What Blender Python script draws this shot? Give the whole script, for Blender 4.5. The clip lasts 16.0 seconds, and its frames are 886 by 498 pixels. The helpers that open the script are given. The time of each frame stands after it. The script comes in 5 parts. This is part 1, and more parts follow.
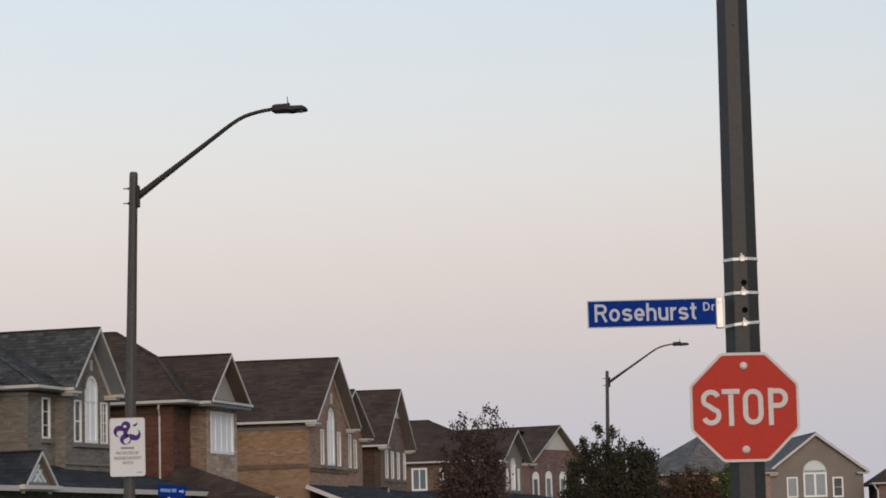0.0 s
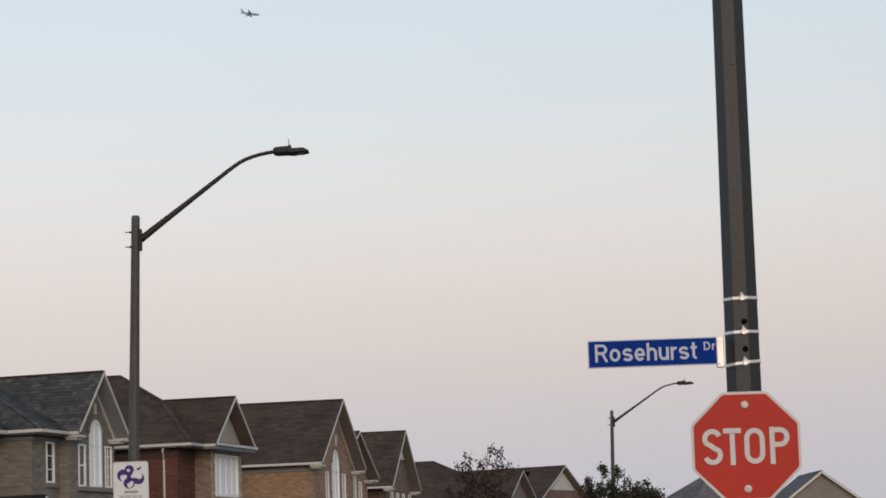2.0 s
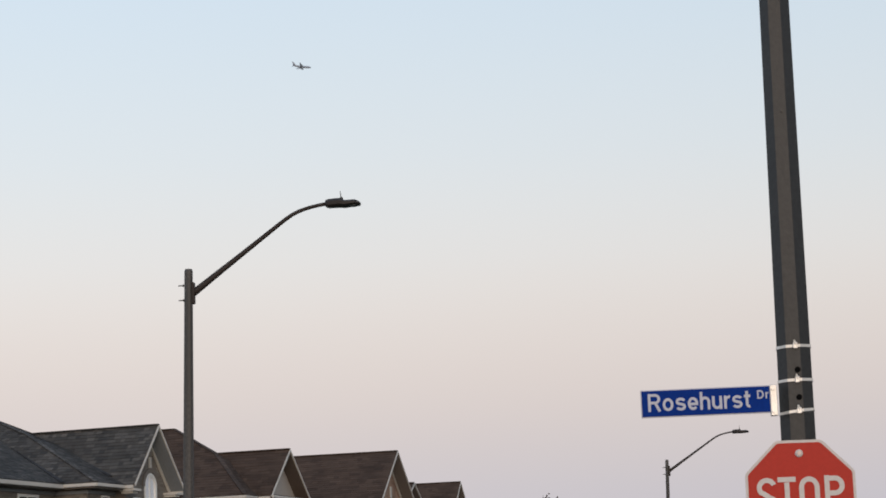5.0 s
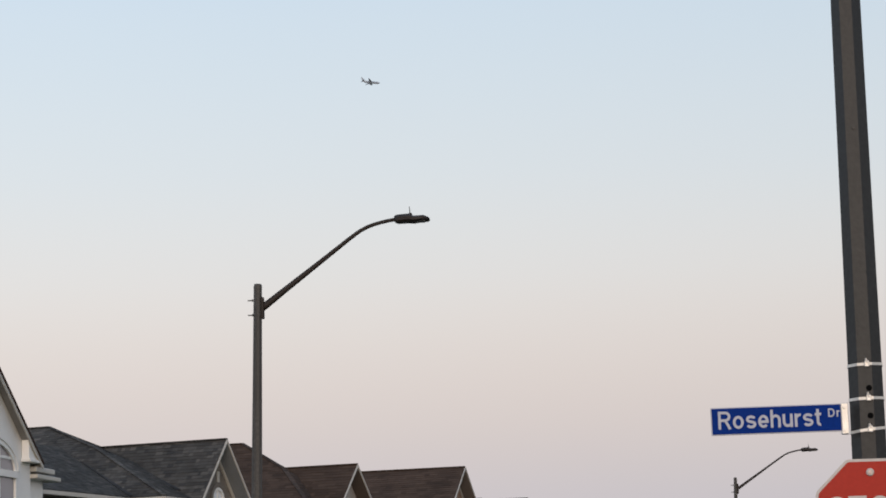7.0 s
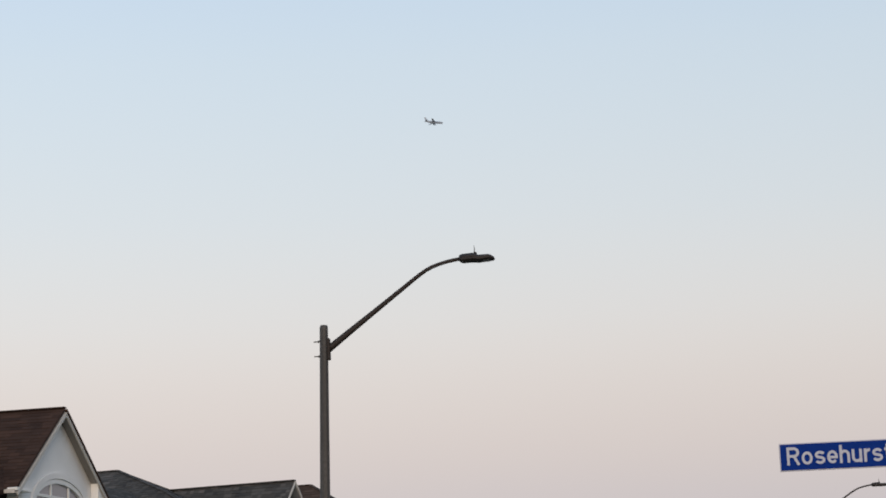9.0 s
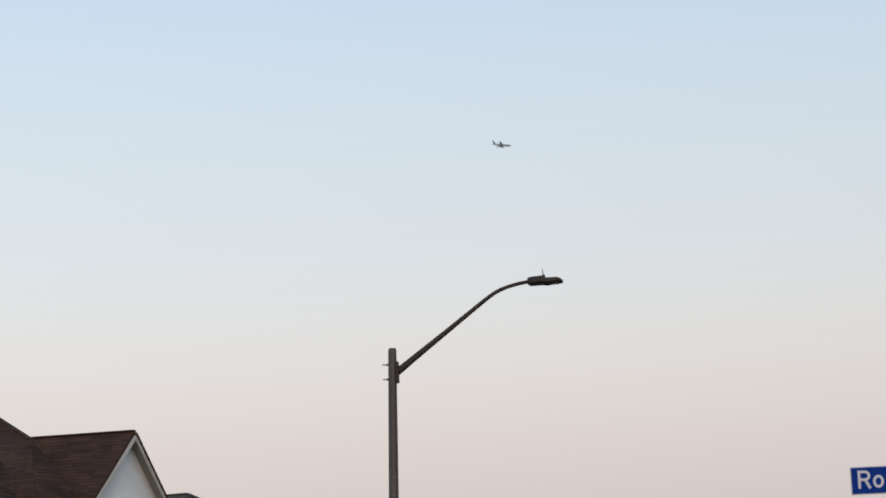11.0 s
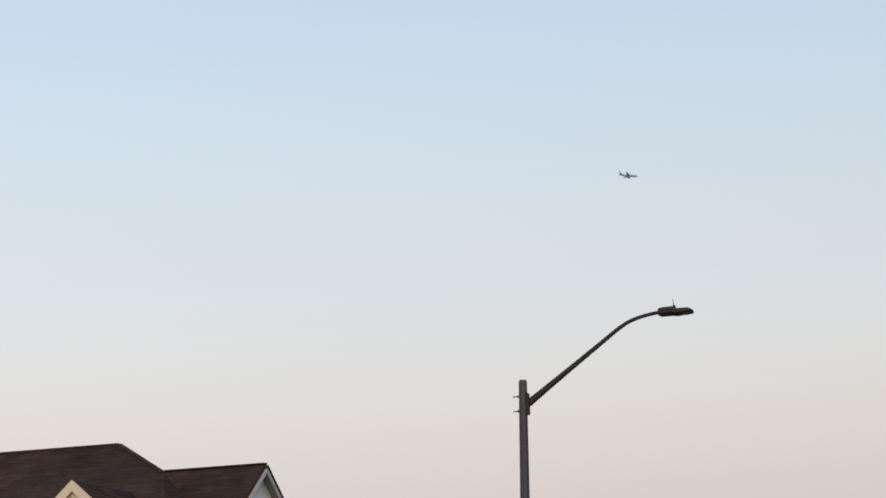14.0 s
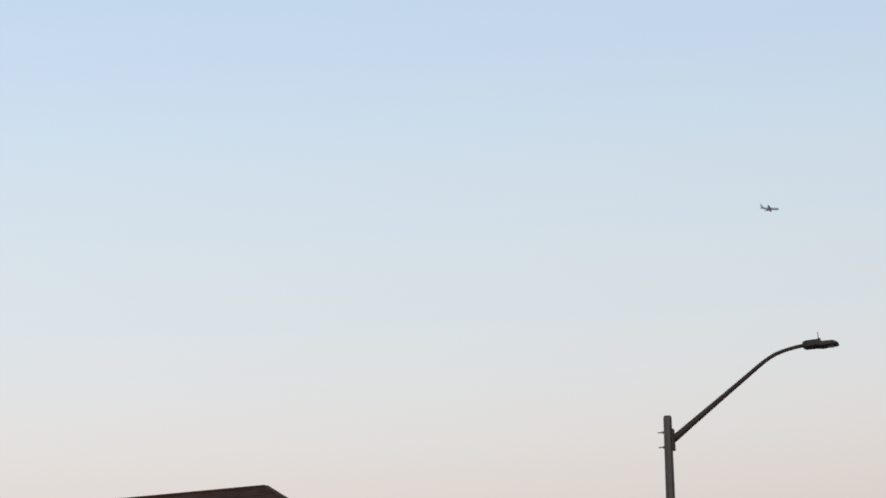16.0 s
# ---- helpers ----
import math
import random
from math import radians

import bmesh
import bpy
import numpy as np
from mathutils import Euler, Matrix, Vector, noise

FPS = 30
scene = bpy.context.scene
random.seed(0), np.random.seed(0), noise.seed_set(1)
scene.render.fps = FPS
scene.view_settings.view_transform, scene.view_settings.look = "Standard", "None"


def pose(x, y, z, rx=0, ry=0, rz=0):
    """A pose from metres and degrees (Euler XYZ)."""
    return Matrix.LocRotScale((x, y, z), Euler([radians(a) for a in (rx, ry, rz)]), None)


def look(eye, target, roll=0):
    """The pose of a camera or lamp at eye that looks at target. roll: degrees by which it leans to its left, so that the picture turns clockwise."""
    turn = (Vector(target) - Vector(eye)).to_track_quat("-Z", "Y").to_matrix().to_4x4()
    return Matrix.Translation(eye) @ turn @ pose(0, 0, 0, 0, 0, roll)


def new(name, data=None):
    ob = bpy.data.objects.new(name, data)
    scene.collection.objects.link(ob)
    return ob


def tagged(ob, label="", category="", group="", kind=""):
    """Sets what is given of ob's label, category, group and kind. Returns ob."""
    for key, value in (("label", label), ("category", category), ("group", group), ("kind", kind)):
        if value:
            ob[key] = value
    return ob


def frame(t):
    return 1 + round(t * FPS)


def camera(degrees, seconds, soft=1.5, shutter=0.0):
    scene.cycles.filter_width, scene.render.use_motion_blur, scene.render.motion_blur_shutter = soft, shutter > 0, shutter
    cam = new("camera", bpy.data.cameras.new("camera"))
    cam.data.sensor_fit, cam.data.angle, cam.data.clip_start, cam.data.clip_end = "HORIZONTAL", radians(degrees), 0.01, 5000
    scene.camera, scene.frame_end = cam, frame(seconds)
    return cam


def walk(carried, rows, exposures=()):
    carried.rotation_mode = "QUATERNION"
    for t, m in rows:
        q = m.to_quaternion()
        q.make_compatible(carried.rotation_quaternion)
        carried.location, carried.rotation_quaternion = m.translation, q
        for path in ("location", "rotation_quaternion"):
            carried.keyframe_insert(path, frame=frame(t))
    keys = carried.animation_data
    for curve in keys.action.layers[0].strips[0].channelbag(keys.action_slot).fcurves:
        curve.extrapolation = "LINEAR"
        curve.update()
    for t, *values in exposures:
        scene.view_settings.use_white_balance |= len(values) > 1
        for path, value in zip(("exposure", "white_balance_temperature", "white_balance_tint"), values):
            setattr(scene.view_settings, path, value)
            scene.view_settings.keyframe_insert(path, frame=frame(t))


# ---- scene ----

cam = camera(20.689, 16.0, soft=1.75)

# the camera turns on one spot: seconds, heading, tilt, roll in degrees, shift to the side and up in metres
EYE = 1.6
TURNS = (
    (0, -0.001, 6.824, -1.500, -0.000, -0.000),
    (0.5, -0.137, 6.966, -1.648, 0.007, 0.002),
    (1, -0.022, 7.040, -1.789, 0.016, 0.001),
    (1.5, -0.009, 7.423, -1.866, 0.023, 0.002),
    (2, -0.069, 7.788, -1.962, 0.025, 0.003),
    (2.5, -0.238, 8.029, -2.030, 0.027, 0.005),
    (3, -0.822, 7.966, -2.211, 0.028, 0.006),
    (3.5, -1.061, 8.167, -2.502, 0.036, 0.007),
    (4, -1.065, 8.528, -2.469, 0.036, 0.005),
    (6.5, -2.369, 9.332, -1.983, 0.028, 0.006),
    (7, -2.900, 9.457, -1.847, 0.024, 0.007),
    (7.5, -3.262, 9.769, -1.915, 0.022, 0.009),
    (8, -3.708, 10.065, -2.127, 0.025, 0.007),
    (10.5, -5.506, 10.833, -2.257, 0.028, 0.008),
    (11, -6.038, 11.040, -2.200, 0.024, 0.008),
    (11.5, -6.568, 11.256, -2.323, 0.024, 0.009),
    (12, -7.006, 11.283, -2.339, 0.017, 0.009),
    (12.5, -7.323, 11.432, -2.207, 0.009, 0.009),
    (13, -7.891, 11.599, -2.096, -0.002, 0.008),
    (13.5, -8.502, 11.765, -2.019, -0.006, 0.008),
    (14, -9.072, 11.903, -2.058, -0.008, 0.009),
    (14.5, -9.754, 11.947, -1.956, -0.010, 0.008),
    (15, -10.756, 12.096, -2.007, -0.011, 0.007),
    (15.5, -11.644, 12.490, -2.329, -0.010, 0.007),
    (16, -12.440, 12.932, -2.413, -0.010, 0.006),
)


def stand(heading, tilt, roll, side, up):
    a, b = radians(heading), radians(tilt)
    eye = Vector((side, 0, EYE + up))
    way = Vector((math.sin(a) * math.cos(b), math.cos(a) * math.cos(b), math.sin(b)))
    return look(eye, eye + way * 10, roll)


walk(cam, [(t, stand(*turn)) for t, *turn in TURNS], exposures=((0, -0.02), (3, -0.03), (4, 0.0), (7, -0.05), (7.5, -0.15), (8, -0.13), (10.5, -0.06), (12, -0.06), (13, -0.12), (14.5, -0.07), (16, -0.09)))

# ---- world and light ----
world = bpy.data.worlds.new("dusk_sky")
scene.world = world
world.use_nodes = True
wn, wl = world.node_tree.nodes, world.node_tree.links
wn.clear()
w_out = wn.new("ShaderNodeOutputWorld")
w_bg = wn.new("ShaderNodeBackground")
w_coord = wn.new("ShaderNodeTexCoord")
w_split = wn.new("ShaderNodeSeparateXYZ")
w_ramp = wn.new("ShaderNodeValToRGB")
w_ramp.color_ramp.interpolation = "B_SPLINE"
# clear dusk sky by height: grey-mauve at the horizon, a pale pink belt, then pale blue
SKY = ((0.0, (0.523, 0.51, 0.573)), (0.04, (0.558, 0.542, 0.603)), (0.065, (0.602, 0.559, 0.586)), (0.094, (0.688, 0.610, 0.589)), (0.125, (0.745, 0.683, 0.654)), (0.153, (0.760, 0.740, 0.727)),
       (0.195, (0.707, 0.757, 0.794)), (0.258, (0.630, 0.738, 0.834)), (0.298, (0.577, 0.702, 0.849)), (0.36, (0.516, 0.655, 0.844)), (0.8, (0.298, 0.40, 0.553)))
while len(w_ramp.color_ramp.elements) < len(SKY):
    w_ramp.color_ramp.elements.new(0.5)
for stop, (place, tone) in zip(w_ramp.color_ramp.elements, SKY):
    stop.position, stop.color = place, (*tone, 1)
# the physical sky of a sun just above the horizon, behind the camera, warms the whole a little
w_sky = wn.new("ShaderNodeTexSky")
w_sky.sky_type, w_sky.sun_disc = "NISHITA", False
w_sky.sun_elevation, w_sky.sun_rotation = radians(3), radians(172.3)
w_mix = wn.new("ShaderNodeMix")
w_mix.data_type, w_mix.blend_type = "RGBA", "ADD"
w_mix.inputs["Factor"].default_value = 0.006
wl.new(w_coord.outputs["Generated"], w_split.inputs[0])
wl.new(w_split.outputs["Z"], w_ramp.inputs[0])
wl.new(w_ramp.outputs[0], w_mix.inputs["A"])
wl.new(w_sky.outputs[0], w_mix.inputs["B"])
w_west = wn.new("ShaderNodeMath")
w_west.operation = "MULTIPLY_ADD"
w_west.inputs[1].default_value, w_west.inputs[2].default_value = -0.175, 1.004
wl.new(w_split.outputs["X"], w_west.inputs[0])
wl.new(w_west.outputs[0], w_bg.inputs["Strength"])
wl.new(w_mix.outputs["Result"], w_bg.inputs[0])
wl.new(w_bg.outputs[0], w_out.inputs[0])

# the glow of the sun that has just gone down, behind the camera
sun = new("sun", bpy.data.lights.new("sun", "SUN"))
sun.data.energy, sun.data.angle, sun.data.color = 1.55, radians(30), (1.0, 0.785, 0.60)
sun.matrix_world = look((8, -59.5, 15), (0, 0, 0))


# ---- materials ----
def nodes_of(name):
    m = bpy.data.materials.new(name)
    m.use_nodes = True
    return m, m.node_tree.nodes, m.node_tree.links, m.node_tree.nodes["Principled BSDF"]


def plain(name, color, rough=0.6, metal=0.0, vary=0.15, scale=6.0, bump=0.1, spec=0.5):
    """A painted, cast or sheet surface: two scales of stain and a fine grain."""
    m, n, l, b = nodes_of(name)
    b.inputs["Roughness"].default_value, b.inputs["Metallic"].default_value = rough, metal
    b.inputs["Specular IOR Level"].default_value = spec
    c = n.new("ShaderNodeTexCoord")
    big, fine = n.new("ShaderNodeTexNoise"), n.new("ShaderNodeTexNoise")
    big.inputs["Scale"].default_value, big.inputs["Detail"].default_value = scale * 0.25, 4
    fine.inputs["Scale"].default_value, fine.inputs["Detail"].default_value = scale * 8, 3
    add = n.new("ShaderNodeMath")
    add.operation = "ADD"
    ramp = n.new("ShaderNodeValToRGB")
    ramp.color_ramp.elements[0].position, ramp.color_ramp.elements[1].position = 0.7, 1.3
    ramp.color_ramp.elements[1].position = 1.0
    lo, hi = [k * (1 - vary) for k in color], [min(1, k * (1 + vary)) for k in color]
    half = n.new("ShaderNodeMath")
    half.operation, half.inputs[1].default_value = "MULTIPLY", 0.8
    ramp.color_ramp.elements[0].color, ramp.color_ramp.elements[1].color = (*lo, 1), (*hi, 1)
    for t in (big, fine):
        l.new(c.outputs["Object"], t.inputs["Vector"])
    l.new(big.outputs["Fac"], add.inputs[0])
    l.new(fine.outputs["Fac"], add.inputs[1])
    l.new(add.outputs[0], half.inputs[0])
    l.new(half.outputs[0], ramp.inputs[0])
    l.new(ramp.outputs[0], b.inputs["Base Color"])
    if bump:
        bp = n.new("ShaderNodeBump")
        bp.inputs["Strength"].default_value, bp.inputs["Distance"].default_value = bump, 0.01
        l.new(fine.outputs["Fac"], bp.inputs["Height"])
        l.new(bp.outputs[0], b.inputs["Normal"])
    return m


def coursed(name, one, two, joint, length, height, gap, rise=1.0, rough=0.85, stain=0.35, bump=0.5, squash=0.5):
    """Courses of bricks or shingles along x + y, stacked by height."""
    m, n, l, b = nodes_of(name)
    b.inputs["Roughness"].default_value = rough
    b.inputs["Specular IOR Level"].default_value = 0.25
    c = n.new("ShaderNodeTexCoord")
    s, j = n.new("ShaderNodeSeparateXYZ"), n.new("ShaderNodeCombineXYZ")
    along, up = n.new("ShaderNodeMath"), n.new("ShaderNodeMath")
    along.operation, up.operation, up.inputs[1].default_value = "ADD", "MULTIPLY", rise
    l.new(c.outputs["Object"], s.inputs[0])
    l.new(s.outputs["X"], along.inputs[0])
    l.new(s.outputs["Y"], along.inputs[1])
    l.new(s.outputs["Z"], up.inputs[0])
    l.new(along.outputs[0], j.inputs["X"])
    l.new(up.outputs[0], j.inputs["Y"])
    k = n.new("ShaderNodeTexBrick")
    k.inputs["Scale"].default_value = 1
    k.inputs["Brick Width"].default_value, k.inputs["Row Height"].default_value = length, height
    k.inputs["Mortar Size"].default_value, k.inputs["Mortar Smooth"].default_value = gap, 0.3
    k.inputs["Color1"].default_value, k.inputs["Color2"].default_value, k.inputs["Mortar"].default_value = (*one, 1), (*two, 1), (*joint, 1)
    k.inputs["Bias"].default_value = 0
    l.new(j.outputs[0], k.inputs["Vector"])
    blot, grain = n.new("ShaderNodeTexNoise"), n.new("ShaderNodeTexNoise")
    blot.inputs["Scale"].default_value, blot.inputs["Detail"].default_value = 0.7, 5
    grain.inputs["Scale"].default_value, grain.inputs["Detail"].default_value = 9, 4
    map1, map2 = n.new("ShaderNodeMapRange"), n.new("ShaderNodeMapRange")
    for mp, amount in ((map1, stain), (map2, stain)):
        mp.inputs["From Min"].default_value, mp.inputs["From Max"].default_value = 0.3, 0.7
        mp.inputs["To Min"].default_value, mp.inputs["To Max"].default_value = 1 - amount, 1 + amount
    l.new(c.outputs["Object"], blot.inputs["Vector"])
    stretch = n.new("ShaderNodeMapping")
    stretch.inputs["Scale"].default_value = (1, 1, 5)
    l.new(c.outputs["Object"], stretch.inputs[0])
    l.new(stretch.outputs[0], grain.inputs["Vector"])
    l.new(blot.outputs["Fac"], map1.inputs[0])
    l.new(grain.outputs["Fac"], map2.inputs[0])
    mul = n.new("ShaderNodeMath")
    mul.operation = "MULTIPLY"
    l.new(map1.outputs[0], mul.inputs[0])
    l.new(map2.outputs[0], mul.inputs[1])
    tint = n.new("ShaderNodeVectorMath")
    tint.operation = "SCALE"
    l.new(k.outputs["Color"], tint.inputs[0])
    l.new(mul.outputs[0], tint.inputs["Scale"])
    l.new(tint.outputs[0], b.inputs["Base Color"])
    bp = n.new("ShaderNodeBump")
    bp.invert = True
    bp.inputs["Strength"].default_value, bp.inputs["Distance"].default_value = bump, 0.02
    l.new(k.outputs["Fac"], bp.inputs["Height"])
    l.new(bp.outputs[0], b.inputs["Normal"])
    return m


def glass(name, color, rough=0.04):
    m, n, l, b = nodes_of(name)
    b.inputs["Base Color"].default_value, b.inputs["Roughness"].default_value = (*color, 1), rough
    b.inputs["Specular IOR Level"].default_value, b.inputs["IOR"].default_value = 0.5, 1.6
    t = n.new("ShaderNodeTexNoise")
    t.inputs["Scale"].default_value = 1.2
    bp = n.new("ShaderNodeBump")
    bp.inputs["Strength"].default_value, bp.inputs["Distance"].default_value = 0.08, 0.02
    l.new(t.outputs["Fac"], bp.inputs["Height"])
    l.new(bp.outputs[0], b.inputs["Normal"])
    return m


def leafy(name, one, two):
    m, n, l, b = nodes_of(name)
    b.inputs["Roughness"].default_value = 0.7
    b.inputs["Specular IOR Level"].default_value = 0.2
    g = n.new("ShaderNodeNewGeometry")
    r = n.new("ShaderNodeValToRGB")
    r.color_ramp.elements[0].color, r.color_ramp.elements[1].color = (*one, 1), (*two, 1)
    l.new(g.outputs["Random Per Island"], r.inputs[0])
    l.new(r.outputs[0], b.inputs["Base Color"])
    return m


def pieced(name, tones, rough=0.9, stain=0.15, scale=0.8, loose=False):
    """Loose-laid pieces: each piece takes its own tone, under wide weather stains and fine grain."""
    m, n, l, b = nodes_of(name)
    b.inputs["Roughness"].default_value, b.inputs["Specular IOR Level"].default_value = rough, 0.2
    g, c, r = n.new("ShaderNodeObjectInfo" if loose else "ShaderNodeNewGeometry"), n.new("ShaderNodeTexCoord"), n.new("ShaderNodeValToRGB")
    while len(r.color_ramp.elements) < len(tones):
        r.color_ramp.elements.new(0.5)
    for i, (stop, tone) in enumerate(zip(r.color_ramp.elements, tones)):
        stop.position, stop.color = i / (len(tones) - 1), (*tone, 1)
    l.new(g.outputs["Random" if loose else "Random Per Island"], r.inputs[0])
    wide, fine = n.new("ShaderNodeTexNoise"), n.new("ShaderNodeTexNoise")
    wide.inputs["Scale"].default_value, wide.inputs["Detail"].default_value = scale, 5
    fine.inputs["Scale"].default_value, fine.inputs["Detail"].default_value = 45, 3
    mul = n.new("ShaderNodeMath")
    mul.operation = "MULTIPLY"
    for k, (t, amount) in enumerate(((wide, stain), (fine, 0.12))):
        mp = n.new("ShaderNodeMapRange")
        mp.inputs["From Min"].default_value, mp.inputs["From Max"].default_value = 0.3, 0.7
        mp.inputs["To Min"].default_value, mp.inputs["To Max"].default_value = 1 - amount, 1 + amount
        l.new(c.outputs["Object"], t.inputs["Vector"])
        l.new(t.outputs["Fac"], mp.inputs[0])
        l.new(mp.outputs[0], mul.inputs[k])
    tint = n.new("ShaderNodeVectorMath")
    tint.operation = "SCALE"
    l.new(r.outputs[0], tint.inputs[0])
    l.new(mul.outputs[0], tint.inputs["Scale"])
    l.new(tint.outputs[0], b.inputs["Base Color"])
    bp = n.new("ShaderNodeBump")
    bp.inputs["Strength"].default_value, bp.inputs["Distance"].default_value = 0.4, 0.006
    l.new(fine.outputs["Fac"], bp.inputs["Height"])
    l.new(bp.outputs[0], b.inputs["Normal"])
    return m


WHITE = plain("white_paint", (0.80, 0.80, 0.78), 0.5, vary=0.06, scale=3)
TRIM = plain("beige_trim", (0.52, 0.50, 0.46), 0.55, vary=0.08, scale=3)
SOFFIT = plain("soffit_taupe", (0.17, 0.148, 0.128), 0.6, vary=0.08, scale=3)
SOFFIT_RAKE = plain("soffit_brown", (0.165, 0.142, 0.126), 0.7, vary=0.08, scale=3)
SOFFIT_DARK = plain("soffit_umber", (0.10, 0.076, 0.062), 0.7, vary=0.08, scale=3)
SOFFIT_GREY = plain("soffit_shadow_grey", (0.22, 0.21, 0.20), 0.6, vary=0.08, scale=3)
SOFFIT_PALE = plain("soffit_grey", (0.185, 0.200, 0.215), 0.6, vary=0.08, scale=3)
STUCCO = plain("white_stucco", (0.82, 0.81, 0.79), 0.85, vary=0.05, scale=5, bump=0.4)
CREAM = plain("cream_siding", (0.72, 0.60, 0.44), 0.75, vary=0.06, scale=4)
TAUPE_PALE = plain("pale_taupe_stucco", (0.42, 0.38, 0.34), 0.9, vary=0.08, scale=5, bump=0.4)
TAUPE = plain("taupe_stucco", (0.208, 0.178, 0.154), 0.9, vary=0.08, scale=5, bump=0.4)
ROOF_GREY = coursed("grey_shingle", (0.054, 0.051, 0.049), (0.082, 0.078, 0.074), (0.03, 0.028, 0.027), 0.33, 0.15, 0.010, 1.6, 0.9, 0.5)
ROOF_BROWN = coursed("brown_shingle", (0.049, 0.035, 0.029), (0.070, 0.050, 0.041), (0.028, 0.022, 0.02), 0.33, 0.15, 0.012, 1.6, 0.9, 0.28)
ROOF_RUST = coursed("rust_shingle", (0.040, 0.0215, 0.0150), (0.056, 0.030, 0.0205), (0.023, 0.0135, 0.0105), 0.33, 0.15, 0.012, 1.6, 0.9, 0.25)
ROOF_DARK = coursed("charcoal_shingle", (0.030, 0.031, 0.034), (0.045, 0.046, 0.05), (0.02, 0.02, 0.022), 0.33, 0.15, 0.012, 1.6, 0.9, 0.25)
BRICK_GREY = coursed("buff_grey_brick", (0.172, 0.146, 0.118), (0.23, 0.198, 0.164), (0.22, 0.203, 0.178), 0.23, 0.075, 0.010, 1, 0.9, 0.22)
BRICK_RED = coursed("red_brick", (0.090, 0.036, 0.026), (0.115, 0.046, 0.033), (0.10, 0.06, 0.048), 0.23, 0.075, 0.009, 1, 0.9, 0.18)
BRICK_TAN = coursed("tan_brick", (0.27, 0.165, 0.092), (0.36, 0.225, 0.125), (0.30, 0.225, 0.16), 0.23, 0.075, 0.010, 1, 0.9, 0.25)
BRICK_TAN_DARK = coursed("dark_tan_brick", (0.13, 0.085, 0.06), (0.17, 0.11, 0.08), (0.16, 0.12, 0.09), 0.23, 0.075, 0.010, 1, 0.9, 0.2)
BRICK_BROWN = coursed("brown_brick", (0.235, 0.150, 0.108), (0.30, 0.193, 0.14), (0.27, 0.20, 0.16), 0.23, 0.075, 0.010, 1, 0.9, 0.2)
# soldier course's own umber; on the four-window house's flank, shade put into the colour
BRICK_UMBER_SHADE = coursed("umber_shade_brick", (0.055, 0.036, 0.028), (0.075, 0.048, 0.038), (0.07, 0.052, 0.042), 0.23, 0.075, 0.010, 1, 0.9, 0.2)
BRICK_PINK = coursed("rose_brown_brick", (0.18, 0.115, 0.10), (0.23, 0.15, 0.13), (0.20, 0.16, 0.145), 0.23, 0.075, 0.010, 1, 0.9, 0.2)
# front of the four-window house; on the stone wing's sides it paints in dimmer light
BRICK_DUSK = coursed("dusky_brick", (0.165, 0.122, 0.096), (0.215, 0.16, 0.127), (0.19, 0.15, 0.12), 0.23, 0.075, 0.010, 1, 0.9, 0.2)
STONE = coursed("ledge_stone", (0.215, 0.168, 0.136), (0.345, 0.285, 0.235), (0.21, 0.172, 0.145), 0.28, 0.10, 0.008, 1, 0.9, 0.35)
def tones(base, *steps):
    """Lighter and darker tones of one colour; a step is its factor and a shift to warm."""
    return [(base[0] * k * (1 + w), base[1] * k, base[2] * k * (1 - w)) for k, w in steps]


SPREAD = ((0.66, -0.04), (0.86, 0.0), (0.98, 0.03), (1.12, 0.0), (1.6, 0.04))
GENTLE = ((0.76, -0.01), (0.92, 0.02), (1.0, 0.0), (1.08, 0.01), (1.24, 0.0))
MILD = ((0.74, 0.0), (0.9, 0.02), (1.0, 0.0), (1.1, -0.02), (1.28, 0.03))
ROOF_PALE = coursed("pale_grey_shingle", (0.10, 0.096, 0.094), (0.13, 0.125, 0.12), (0.06, 0.058, 0.056), 0.33, 0.15, 0.010, 1.6, 0.9, 0.3)


def both(name, shades, stain):
    return pieced(name, shades, stain=stain), pieced("single_" + name, shades, stain=stain, loose=True)


# pieces laid over a sheet or wall: joined and single material, run of one piece, exposed height
LAID = {
    ROOF_GREY.name: (*both("grey_tabs", tones((0.062, 0.0605, 0.0585), *SPREAD), 0.25), 0.17, 0.13),
    ROOF_BROWN.name: (*both("brown_tabs", tones((0.061, 0.0415, 0.032), *GENTLE), 0.22), 0.33, 0.145),
    ROOF_RUST.name: (*both("rust_tabs", tones((0.049, 0.0265, 0.0185), *MILD), 0.3), 0.33, 0.145),
    ROOF_DARK.name: (*both("charcoal_tabs", tones((0.034, 0.036, 0.040), *SPREAD), 0.2), 0.33, 0.145),
    ROOF_PALE.name: (*both("pale_grey_tabs", tones((0.125, 0.116, 0.111), *MILD), 0.2), 0.33, 0.145),
}
